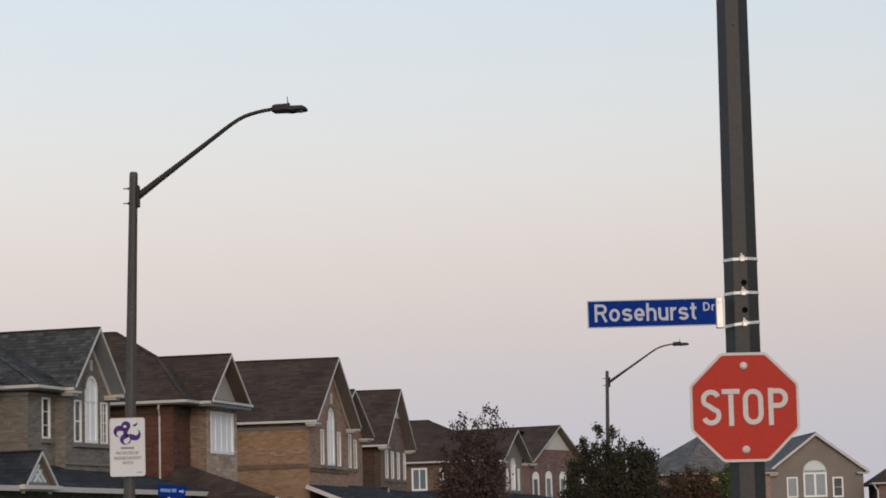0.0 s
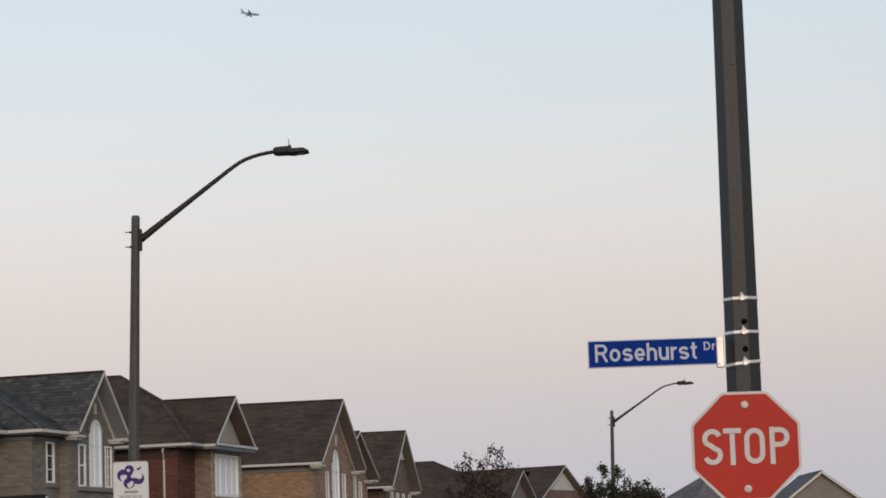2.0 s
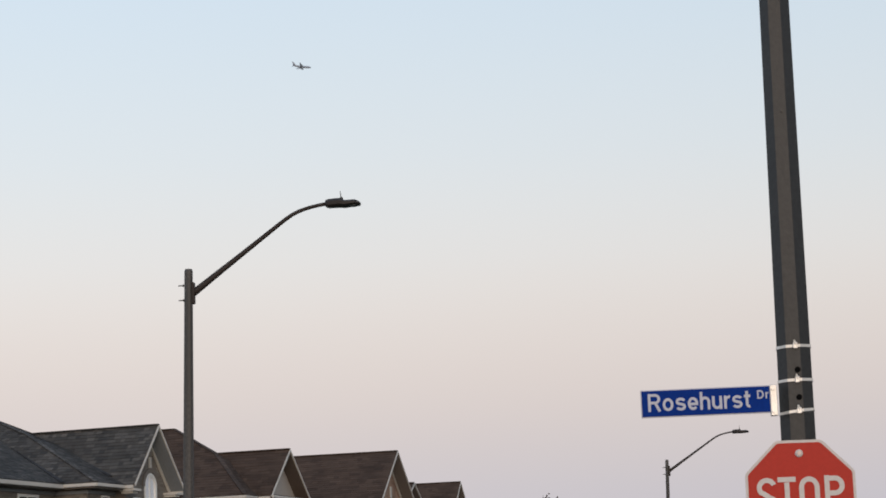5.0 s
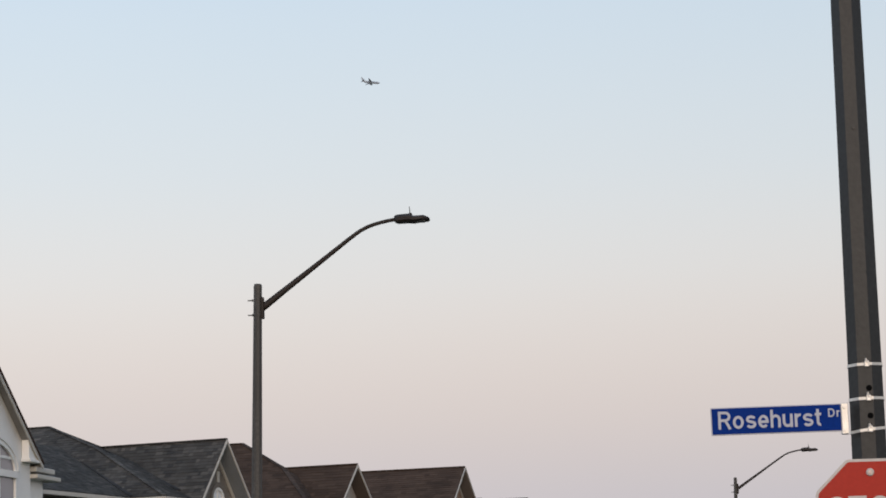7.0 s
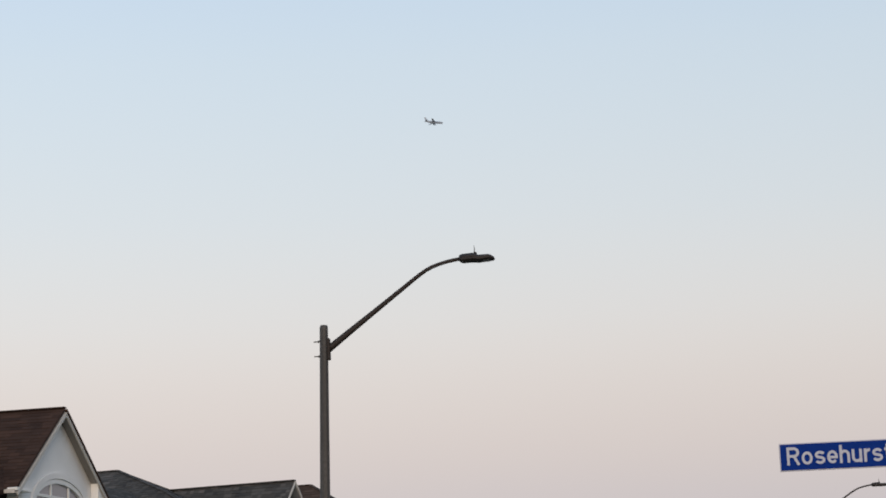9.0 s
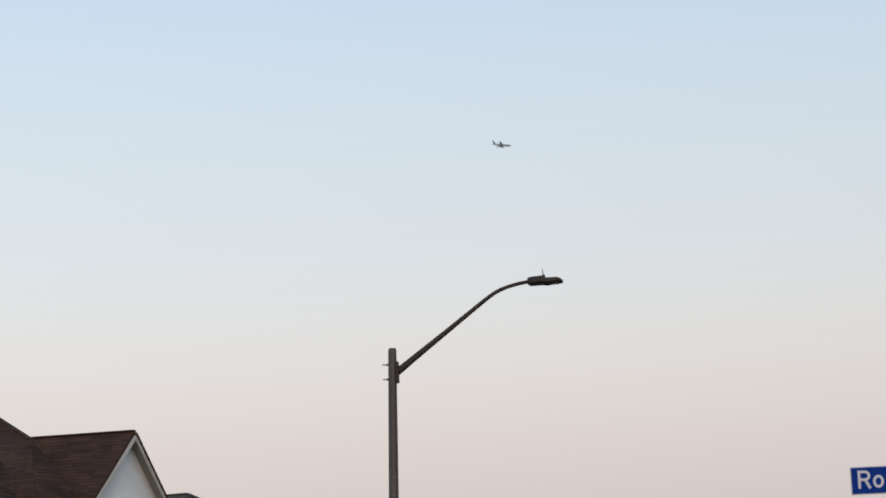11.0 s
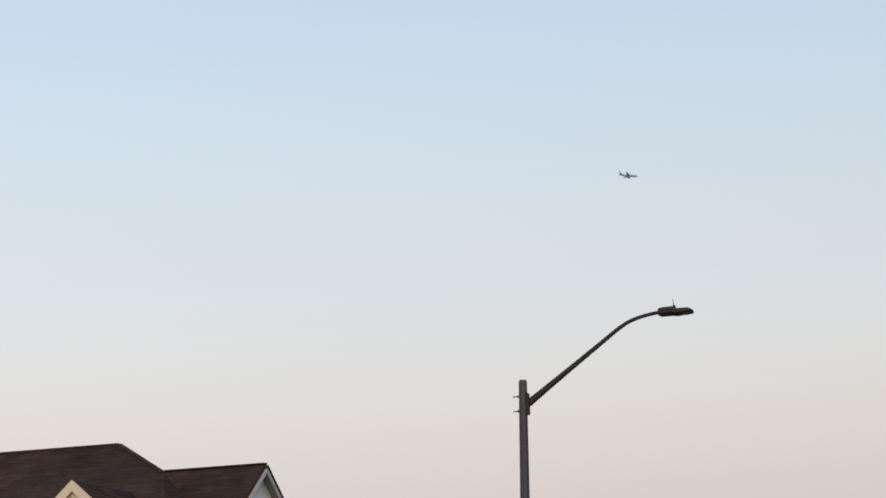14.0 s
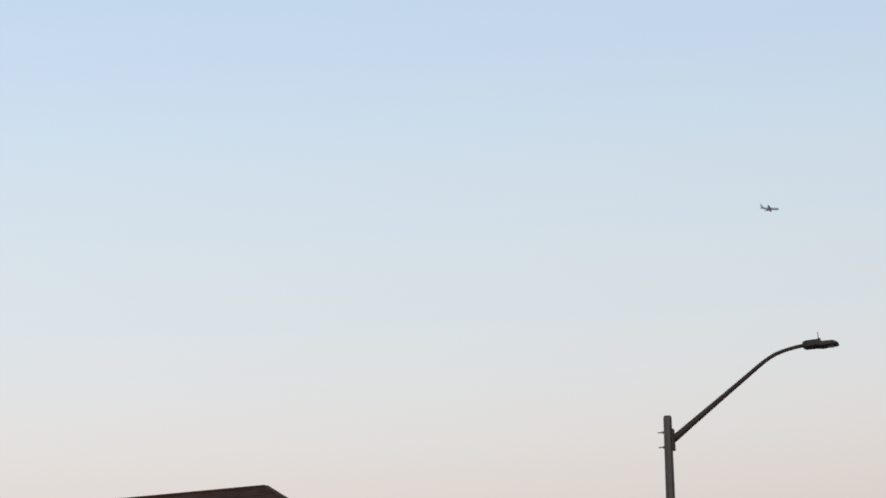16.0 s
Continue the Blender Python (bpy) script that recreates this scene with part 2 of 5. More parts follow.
BRICKS = {
    BRICK_GREY.name: (*both("buff_grey_bricks", tones((0.190, 0.175, 0.156), *GENTLE), 0.12), 0.235, 0.075),
    BRICK_RED.name: (*both("red_bricks", tones((0.112, 0.054, 0.042), *GENTLE), 0.12), 0.235, 0.075),
    BRICK_TAN.name: (*both("tan_bricks", tones((0.265, 0.175, 0.112), *GENTLE), 0.15), 0.235, 0.075),
    BRICK_BROWN.name: (*both("brown_bricks", tones((0.33, 0.223, 0.167), *GENTLE), 0.1), 0.235, 0.075),
    BRICK_UMBER_SHADE.name: (*both("umber_shade_bricks", tones((0.066, 0.042, 0.033), *GENTLE), 0.1), 0.235, 0.075),
    BRICK_PINK.name: (*both("rose_brown_bricks", tones((0.175, 0.119, 0.106), *GENTLE), 0.1), 0.235, 0.075),
    BRICK_DUSK.name: (*both("dusky_bricks", tones((0.20, 0.148, 0.117), *MILD), 0.12), 0.235, 0.075),
    STONE.name: (*both("ledge_stones", tones((0.39, 0.31, 0.25), *MILD), 0.15), 0.34, 0.115),
}
GLASS = glass("window_glass", (0.02, 0.024, 0.03))
# grey-mauve pane of the white house's arched window
GLASS_MAUVE = glass("mauve_glass", (0.26, 0.25, 0.27), 0.2)
GLASS_TEAL = glass("draped_glass", (0.13, 0.17, 0.17), 0.15)
# pale panes; the fanlight's sky light is put into this base colour
GLASS_PALE = glass("pale_glass", (0.34, 0.44, 0.46), 0.25)
# white of blinds, and of sky reflections put into the colour of bright panes
BLIND_SKY = plain("white_blind_sky", (0.76, 0.79, 0.84), 0.7, vary=0.04, scale=3)
# matte stand-in for a dark glass pane, so it mirrors no sun
DARK_PANE = plain("dark_pane", (0.085, 0.085, 0.082), 0.8, vary=0.15, scale=3)
GREY_BLIND = plain("grey_drape", (0.30, 0.32, 0.34), 0.8, vary=0.1, scale=3)
POLE = plain("dark_bronze_pole", (0.0180, 0.0178, 0.0175), 0.5, vary=0.2, scale=5, bump=0.15)
LAMP_POLE = plain("weathered_pole", (0.057, 0.052, 0.048), 0.6, vary=0.25, scale=5, bump=0.2)
LAMP_ARM = plain("dark_arm", (0.029, 0.021, 0.018), 0.65, vary=0.08, scale=2, bump=0.0, spec=0.3)
LAMP_HEAD = plain("grey_luminaire", (0.027, 0.021, 0.019), 0.6, vary=0.15, scale=8, spec=0.3)
LAMP_LENS = glass("lamp_lens", (0.03, 0.03, 0.028), 0.35)
BOLT = plain("dull_bolt", (0.60, 0.47, 0.42), 0.5, 0.2, vary=0.2, scale=40)
STEEL = plain("steel_band", (0.72, 0.70, 0.67), 0.4, 0.35, vary=0.12, scale=20)
SIGN_RED = plain("sign_red", (0.43, 0.026, 0.015), 0.45, vary=0.05, scale=6, bump=0.03, spec=0.15)
SIGN_WHITE = plain("sign_white", (0.60, 0.56, 0.535), 0.5, vary=0.05, scale=6, bump=0.03, spec=0.15)
SIGN_BLUE = plain("sign_blue", (0.0015, 0.029, 0.215), 0.6, vary=0.07, scale=6, bump=0.03, spec=0.06)
SIGN_LETTER = plain("sign_letter", (0.51, 0.52, 0.585), 0.5, vary=0.05, scale=6, bump=0.03, spec=0.15)
SIGN_CREAM = plain("sign_cream", (0.63, 0.62, 0.62), 0.5, vary=0.04, scale=6, bump=0.03, spec=0.15)
SIGN_PALE_BLUE = plain("sign_pale_blue", (0.20, 0.30, 0.55), 0.5, vary=0.1, scale=6, bump=0.03, spec=0.15)
SIGN_PURPLE = plain("sign_purple", (0.055, 0.022, 0.15), 0.5, vary=0.05, scale=6, bump=0.03, spec=0.15)
SIGN_INK = plain("sign_ink", (0.30, 0.265, 0.25), 0.6, vary=0.05, scale=6, bump=0.03, spec=0.15)
BLACK = plain("dark_hole", (0.004, 0.004, 0.004), 0.9, vary=0.1, spec=0.05)
GRASS = plain("lawn_ground", (0.055, 0.075, 0.030), 0.95, vary=0.4, scale=2, bump=0.8)
ASPHALT = plain("asphalt", (0.05, 0.05, 0.052), 0.9, vary=0.2, scale=6, bump=0.6)
CONCRETE = plain("concrete", (0.34, 0.33, 0.31), 0.9, vary=0.12, scale=4, bump=0.4)
BARK = plain("bark", (0.055, 0.042, 0.034), 0.95, vary=0.3, scale=10, bump=0.8)
LEAF_RED = leafy("dark_red_leaf", (0.036, 0.026, 0.021), (0.084, 0.056, 0.044))
LEAF_GREEN = leafy("dark_green_leaf", (0.020, 0.021, 0.012), (0.050, 0.044, 0.025))
LEAF_RUST = leafy("rusty_leaf", (0.035, 0.022, 0.014), (0.085, 0.050, 0.030))
LEAF_LIGHT = leafy("light_green_leaf", (0.045, 0.06, 0.018), (0.10, 0.12, 0.035))
JET = plain("aircraft_grey", (0.32, 0.36, 0.42), 0.4, vary=0.06, scale=0.2, bump=0)


# ---- builders ----
def part(name, bm, material, parent=None, label="", smooth=False):
    """Links a bmesh as one mesh object under a thing or a part."""
    bmesh.ops.recalc_face_normals(bm, faces=bm.faces[:])
    me = bpy.data.meshes.new(name)
    bm.to_mesh(me)
    bm.free()
    if smooth:
        me.polygons.foreach_set("use_smooth", [True] * len(me.polygons))
    me.materials.append(material)
    ob = new(name, me)
    if parent:
        ob.parent = parent
    return tagged(ob, label)


def add_box(bm, x0, x1, y0, y1, z0, z1, bevel=0.0):
    g = bmesh.ops.create_cube(bm, size=1, matrix=Matrix.Translation(((x0 + x1) / 2, (y0 + y1) / 2, (z0 + z1) / 2)) @ Matrix.Diagonal((x1 - x0, y1 - y0, z1 - z0, 1)))
    if bevel:
        edges = list({e for v in g["verts"] for e in v.link_edges})
        bmesh.ops.bevel(bm, geom=edges, offset=bevel, segments=2, affect="EDGES", profile=0.5)
    return bm


def box(*a, **k):
    return add_box(bmesh.new(), *a, **k)


def add_board(bm, p, q, wide, high, up=(0, 0, 1)):
    """A board from p to q, its top edge on that line; wide across, high downwards."""
    p, q = Vector(p), Vector(q)
    way = (q - p).normalized()
    side = way.cross(Vector(up)).normalized()
    top = side.cross(way).normalized()
    vs = []
    for at in (p, q):
        for a, b in ((-0.5, 0), (0.5, 0), (0.5, -1), (-0.5, -1)):
            vs.append(bm.verts.new(at + side * wide * a + top * high * b))
    for f in ((0, 1, 2, 3), (7, 6, 5, 4), (0, 4, 5, 1), (1, 5, 6, 2), (2, 6, 7, 3), (3, 7, 4, 0)):
        bm.faces.new([vs[i] for i in f])
    return bm


def add_tube(bm, line, radii, sides=10, cap=True, turn=0.0):
    """A tube along a line of points."""
    line = [Vector(p) for p in line]
    rings = []
    for i, p in enumerate(line):
        way = (line[min(i + 1, len(line) - 1)] - line[max(i - 1, 0)]).normalized()
        ref = Vector((0, 1, 0)) if abs(way.y) < 0.9 else Vector((1, 0, 0))
        a = way.cross(ref).normalized()
        b = way.cross(a)
        rings.append([bm.verts.new(p + (a * math.cos(turn + k * math.tau / sides) + b * math.sin(turn + k * math.tau / sides)) * radii[i]) for k in range(sides)])
    for r, s in zip(rings, rings[1:]):
        for k in range(sides):
            bm.faces.new((r[k], r[(k + 1) % sides], s[(k + 1) % sides], s[k]))
    if cap:
        bm.faces.new(rings[0][::-1])
        bm.faces.new(rings[-1])
    return bm


def sheet(points, faces, thick):
    """A roof sheet: the faces over the points, with its thickness straight down."""
    bm = bmesh.new()
    up = [bm.verts.new(p) for p in points]
    lo = [bm.verts.new((p[0], p[1], p[2] - thick)) for p in points]
    count = {}
    for f in faces:
        bm.faces.new([up[i] for i in f])
        bm.faces.new([lo[i] for i in reversed(f)])
        for a, b in zip(f, f[1:] + f[:1]):
            count.setdefault(frozenset((a, b)), []).append((a, b))
    for pairs in count.values():
        if len(pairs) == 1:
            a, b = pairs[0]
            bm.faces.new((up[b], up[a], lo[a], lo[b]))
    bmesh.ops.triangulate(bm, faces=bm.faces[:])
    return bm


def clip(poly, axis, limit, keep):
    """The part of a flat polygon on one side of a line; keep is 1 above the limit and -1 below it."""
    out = []
    for p, q in zip(poly, poly[1:] + poly[:1]):
        a, b = (p[axis] - limit) * keep, (q[axis] - limit) * keep
        if a >= 0:
            out.append(p)
        if (a > 0 > b) or (a < 0 < b):
            f = a / (a - b)
            out.append((p[0] + (q[0] - p[0]) * f, p[1] + (q[1] - p[1]) * f))
    return out


def mesh_part(name, verts, faces, material, parent, kind="stuff"):
    me = bpy.data.meshes.new(name)
    me.from_pydata(verts, [], faces)
    me.materials.append(material)
    ob = new(name, me)
    ob.parent = parent
    return tagged(ob, kind=kind)


def shingle(roof, points, faces, material, single=None):
    """Lapped courses of tabs of uneven width over each slope."""
    mat, alone, run, tall = LAID[material.name]
    rng = random.Random(len(points) * 7 + int(points[0][0] * 100))
    flat = bmesh.new()
    vs = [flat.verts.new(p) for p in points]
    for f in faces:
        face = flat.faces.new([vs[i] for i in f])
        face.normal_update()
        far = max(abs((vs[i].co - face.calc_center_median()).dot(face.normal)) for i in f)
        if far > 0.012 or len(f) > 4:
            bmesh.ops.triangulate(flat, faces=[face])
    verts, out = [], []
    for face in flat.faces:
        face.normal_update()
        n = face.normal.copy()
        if n.z < 0:
            n.negate()
        up = (Vector((0, 0, 1)) - n * n.z).normalized()
        side = up.cross(n)
        base = face.verts[0].co.copy()
        poly = [((v.co - base).dot(side), (v.co - base).dot(up)) for v in face.verts]
        low, high = min(p[1] for p in poly), max(p[1] for p in poly)
        shift = (-base.z / max(up.z, 0.05)) % tall
        row = low - ((low - shift) % tall)
        while row < high:
            band = clip(clip(poly, 1, row, 1), 1, row + tall, -1)
            if len(band) > 2:
                a, end = min(p[0] for p in band) - rng.random() * run, max(p[0] for p in band)
                while a < end:
                    b = a + run * rng.uniform(0.45, 1.5)
                    tab = clip(clip(band, 0, a, 1), 0, b - 0.004, -1)
                    a = b
                    if len(tab) < 3:
                        continue
                    lift = 0.007 + 0.009 * rng.random()
                    keep_verts, keep_out = verts, out
                    mx, my = sum(p[0] for p in tab) / len(tab), sum(p[1] for p in tab) / len(tab)
                    apart = single and single(*(base + side * mx + up * my))
                    if apart:
                        verts, out = [], []
                    at = len(verts)
                    verts += [base + side * x + up * y + n * (0.004 + (lift - 0.004) * (1 - (y - row) / tall)) for x, y in tab]
                    k = len(tab)
                    out.append(tuple(range(at, at + k)))
                    for i in range(k):
                        p, q = tab[i], tab[(i + 1) % k]
                        if abs(p[1] - row) < 1e-5 and abs(q[1] - row) < 1e-5:
                            m = len(verts)
                            verts += [base + side * p[0] + up * p[1], base + side * q[0] + up * q[1]]
                            out.append((at + i, m, m + 1, at + (i + 1) % k))
                    if apart:
                        mesh_part("shingle", [tuple(v) for v in verts], out, alone, roof, "")
                        verts, out = keep_verts, keep_out
            row += tall
    flat.free()
    mesh_part("shingles", [tuple(v) for v in verts], out, mat, roof)


def roof_sheet(name, points, faces, thick, material, house, single=None):
    r = part(name, sheet(points, faces, thick), material, house)
    shingle(r, points, faces, material, single)
    return r


def course(outline, holes, run, tall, gap, seed):
    """Bricks in running bond inside a convex outline, cut round the holes: each is a small polygon."""
    rng = random.Random(seed)
    a0, a1 = min(p[0] for p in outline), max(p[0] for p in outline)
    z0, z1 = min(p[1] for p in outline), max(p[1] for p in outline)
    found = []
    for j in range(int((z1 - z0) / tall) + 1):
        lo, hi = z0 + j * tall + gap / 2, z0 + (j + 1) * tall - gap / 2
        mid = (lo + hi) / 2
        spans = [(a0, a1)]
        for loop in [outline, *holes]:
            cut = []
            for p, q in zip(loop, loop[1:] + loop[:1]):
                if (p[1] - mid) * (q[1] - mid) < 0:
                    cut.append(p[0] + (q[0] - p[0]) * (mid - p[1]) / (q[1] - p[1]))
            if loop is outline:
                spans = [(min(cut), max(cut))] if len(cut) > 1 else []
            elif len(cut) > 1:
                c0, c1 = min(cut), max(cut)
                spans = [piece for s, e in spans for piece in ((s, min(e, c0)), (max(s, c1), e)) if piece[1] - piece[0] > 0.01]
        for s, e in spans:
            a = s - (0.5 * (j % 2) + 0.08 * rng.random()) * run
            while a < e:
                b = a + run * rng.uniform(0.96, 1.04)
                p, q = max(a + gap / 2, s), min(b - gap / 2, e)
                if q - p > 0.02:
                    found.append((p, q, lo, hi, rng.uniform(0.006, 0.011)))
                a = b
    return found


def lay(wall, axis, at, outline, holes, material, single=None):
    """Bricks proud of a wall, its face between them the joint."""
    mat, alone, run, tall = BRICKS[material.name]
    put = on_wall(axis, at)
    verts, faces = [], []
    for a, b, lo, hi, d in course(outline, holes, run, tall, 0.012, int(abs(at) * 1000) + len(holes)):
        corners = [put(x, y, z) for y in (0, d) for x, z in ((a, lo), (b, lo), (b, hi), (a, hi))]
        if single and single((a + b) / 2, (lo + hi) / 2):
            mesh_part("stone" if material is STONE else "brick", corners, [(4, 5, 6, 7), (0, 1, 5, 4), (1, 2, 6, 5), (2, 3, 7, 6), (3, 0, 4, 7)], alone, wall, "")
            continue
        m = len(verts)
        verts += corners
        faces += [(m + 4, m + 5, m + 6, m + 7), (m, m + 1, m + 5, m + 4), (m + 1, m + 2, m + 6, m + 5), (m + 2, m + 3, m + 7, m + 6), (m + 3, m, m + 4, m + 7)]
    mesh_part("bricks", verts, faces, mat, wall)


def ring(a0, a1, z0, z1, arch=0.0, steps=20):
    """The outline of an opening; arch: the rise of its rounded head, within z1."""
    if not arch:
        return [(a0, z0), (a1, z0), (a1, z1), (a0, z1)]
    mid, half = (a0 + a1) / 2, (a1 - a0) / 2
    return [(a0, z0), (a1, z0)] + [(mid + half * math.cos(math.pi * i / steps), z1 - arch + arch * math.sin(math.pi * i / steps)) for i in range(steps + 1)]


def on_wall(axis, at):
    """Maps along, outward and up to the house: the front faces -y, the near side -x."""
    if axis == "front":
        return lambda a, d, z: (a, at - d, z)
    return lambda a, d, z: (at - d, a, z)


def panel(loops, put, d0, d1):
    """A flat board with holes, between two depths."""
    bm = bmesh.new()
    edges, sides = [], []
    for loop in loops:
        vs = [bm.verts.new((a, 0, z)) for a, z in loop]
        edges += [bm.edges.new((p, q)) for p, q in zip(vs, vs[1:] + vs[:1])]
    bmesh.ops.triangle_fill(bm, edges=edges, use_beauty=True, use_dissolve=False)
    front = bm.faces[:]
    g = bmesh.ops.extrude_face_region(bm, geom=front)
    far = {v for v in g["geom"] if isinstance(v, bmesh.types.BMVert)}
    for v in bm.verts:
        v.co = put(v.co.x, d1 if v in far else d0, v.co.z)
    return bm


def window(house, axis, at, a0, a1, z0, z1, arch=0.0, bars=(), rails=(), pane=None, back=None, sill=True, frame_mat=None, hood=None, edge=0.07, sill_mat=None, bar=None):
    """A window set in its opening: frame > panes, bars, sill, drape behind."""
    put = on_wall(axis, at)
    inner = ring(a0 + edge, a1 - edge, z0 + edge, z1 - edge, max(arch - edge, 0) if arch else 0)
    fr = part("window", panel([ring(a0, a1, z0, z1, arch), inner], put, 0.03, -0.09), frame_mat or WHITE, house)
    part("pane", panel([inner], put, -0.022, -0.032), pane or GLASS, fr)
    bw = bar or max(0.022, edge * 0.32)
    for b in bars:
        x = a0 + (a1 - a0) * b
        top = z1 - edge - (arch * (1 - math.sqrt(max(0, 1 - (2 * b - 1) ** 2))) if arch else 0)
        part("muntin", panel([[(x - bw, z0 + edge), (x + bw, z0 + edge), (x + bw, top), (x - bw, top)]], put, 0.008, -0.02), frame_mat or WHITE, fr)
    for r in rails:
        z = z0 + (z1 - z0) * r
        part("muntin", panel([[(a0 + edge, z - bw * 0.9), (a1 - edge, z - bw * 0.9), (a1 - edge, z + bw * 0.9), (a0 + edge, z + bw * 0.9)]], put, 0.006, -0.018), frame_mat or WHITE, fr)
    if sill:
        part("sill", panel([[(a0 - 0.08, z0 - 0.12), (a1 + 0.08, z0 - 0.12), (a1 + 0.08, z0 - 0.004), (a0 - 0.08, z0 - 0.004)]], put, 0.09, 0.003), sill_mat or SOFFIT, fr)
    if hood:
        out = ring(a0 - 0.13, a1 + 0.13, z1 - arch, z1 + 0.13, arch + 0.13 - 0.001)
        cut = ring(a0 - 0.01, a1 + 0.01, z1 - arch - 0.0005, z1 + 0.01, arch + 0.01)
        part("arch_trim", panel([out[2:] + cut[2:][::-1]], put, 0.05, 0.003), hood, fr)
    return fr


def walls(house, u0, u1, v0, v1, top, front, side, apex=None, front_holes=(), side_holes=(), name="wall", single=None, side_single=None):
    """Four walls with thickness; apex raises the front and back into gables."""
    def face(z):
        pts = [(u0, -0.2), (u1, -0.2), (u1, top)]
        if apex:
            pts.append(((u0 + u1) / 2, apex))
        return pts + [(u0, top)]
    near = part(name, panel([face(0), *front_holes], on_wall("front", v0), 0, -0.25), front, house)
    if front.name in BRICKS:
        lay(near, "front", v0, face(0), front_holes, front, single)
    part(name, panel([face(0)], on_wall("front", v1), 0, 0.25), side, house)
    sq = [(v0 + 0.25, -0.2), (v1 - 0.25, -0.2), (v1 - 0.25, top), (v0 + 0.25, top)]
    flank = part(name, panel([sq, *side_holes], on_wall("side", u0), 0, -0.25), side, house)
    if side.name in BRICKS:
        lay(flank, "side", u0, [(v0, -0.2), *sq[1:3], (v0, top)], side_holes, side, side_single)
    part(name, panel([sq], on_wall("side", u1), 0, 0.25), side, house)


def hip(house, u0, u1, v0, v1, ze, start, end, roof, trim, kink=None, skip=None, name="roof"):
    """A hipped roof over an eaves rectangle, with fascia boards and soffit; skip: a stretch of the front eaves that a wing cuts off."""
    pts = [(u0, v0, ze), (u1, v0, ze), (u1, v1, ze), (u0, v1, ze), start, end]
    left, fronts = [3, 0, 4, 5], [[0, 1, 4]]
    if kink:
        pts.append(kink)
        left, fronts = [3, 0, 6, 4, 5], [[0, 1, 4, 6]]
    runs = [(0, 1), (1, 2), (2, 3), (3, 0)]
    deep = v0 + 0.5
    if skip:
        rise = ze + 0.5 * (start[2] - ze) / (start[1] - v0)
        k = len(pts)
        pts += [(skip[0], v0, ze), (skip[0], deep, rise), (skip[1], deep, rise), (skip[1], v0, ze)]
        near = 6 if kink else 4
        fronts = [[0, k, k + 1], [0, k + 1, near], [k + 1, k + 2, 4] + ([6] if kink else []), [k + 2, k + 3, 1], [k + 2, 1, 4]]
        runs = [(0, k), (k + 3, 1)] + runs[1:]
    r = roof_sheet(name, pts, [left, *fronts, [1, 2, 5, 4], [2, 3, 5]], 0.05, roof, house)
    lift = Vector((0, 0, -0.02))
    for a, b in runs:
        part("fascia", add_board(bmesh.new(), Vector(pts[a]) + lift, Vector(pts[b]) + lift, 0.07, 0.08), trim, r)
    spans = [(u0, skip[0]), (skip[1], u1)] if skip else [(u0, u1)]
    for a, b in spans:
        if b - a > 0.2:
            part("soffit", box(a + 0.05, b - 0.05, v0 + 0.05, deep, ze - 0.14, ze - 0.10), SOFFIT, r)
    part("soffit", box(u0 + 0.05, u1 - 0.05, deep + 0.003, v1 - 0.05, ze - 0.14, ze - 0.10), SOFFIT, r)
    lines = [(4, 5), (0, 6 if kink else 4), (1, 4)] + ([(6, 4)] if kink else [])
    for a, b in lines:
        part("ridge_cap", add_board(bmesh.new(), Vector(pts[a]) + Vector((0, 0, 0.028)), Vector(pts[b]) + Vector((0, 0, 0.028)), 0.13, 0.03), roof, r)
    return r


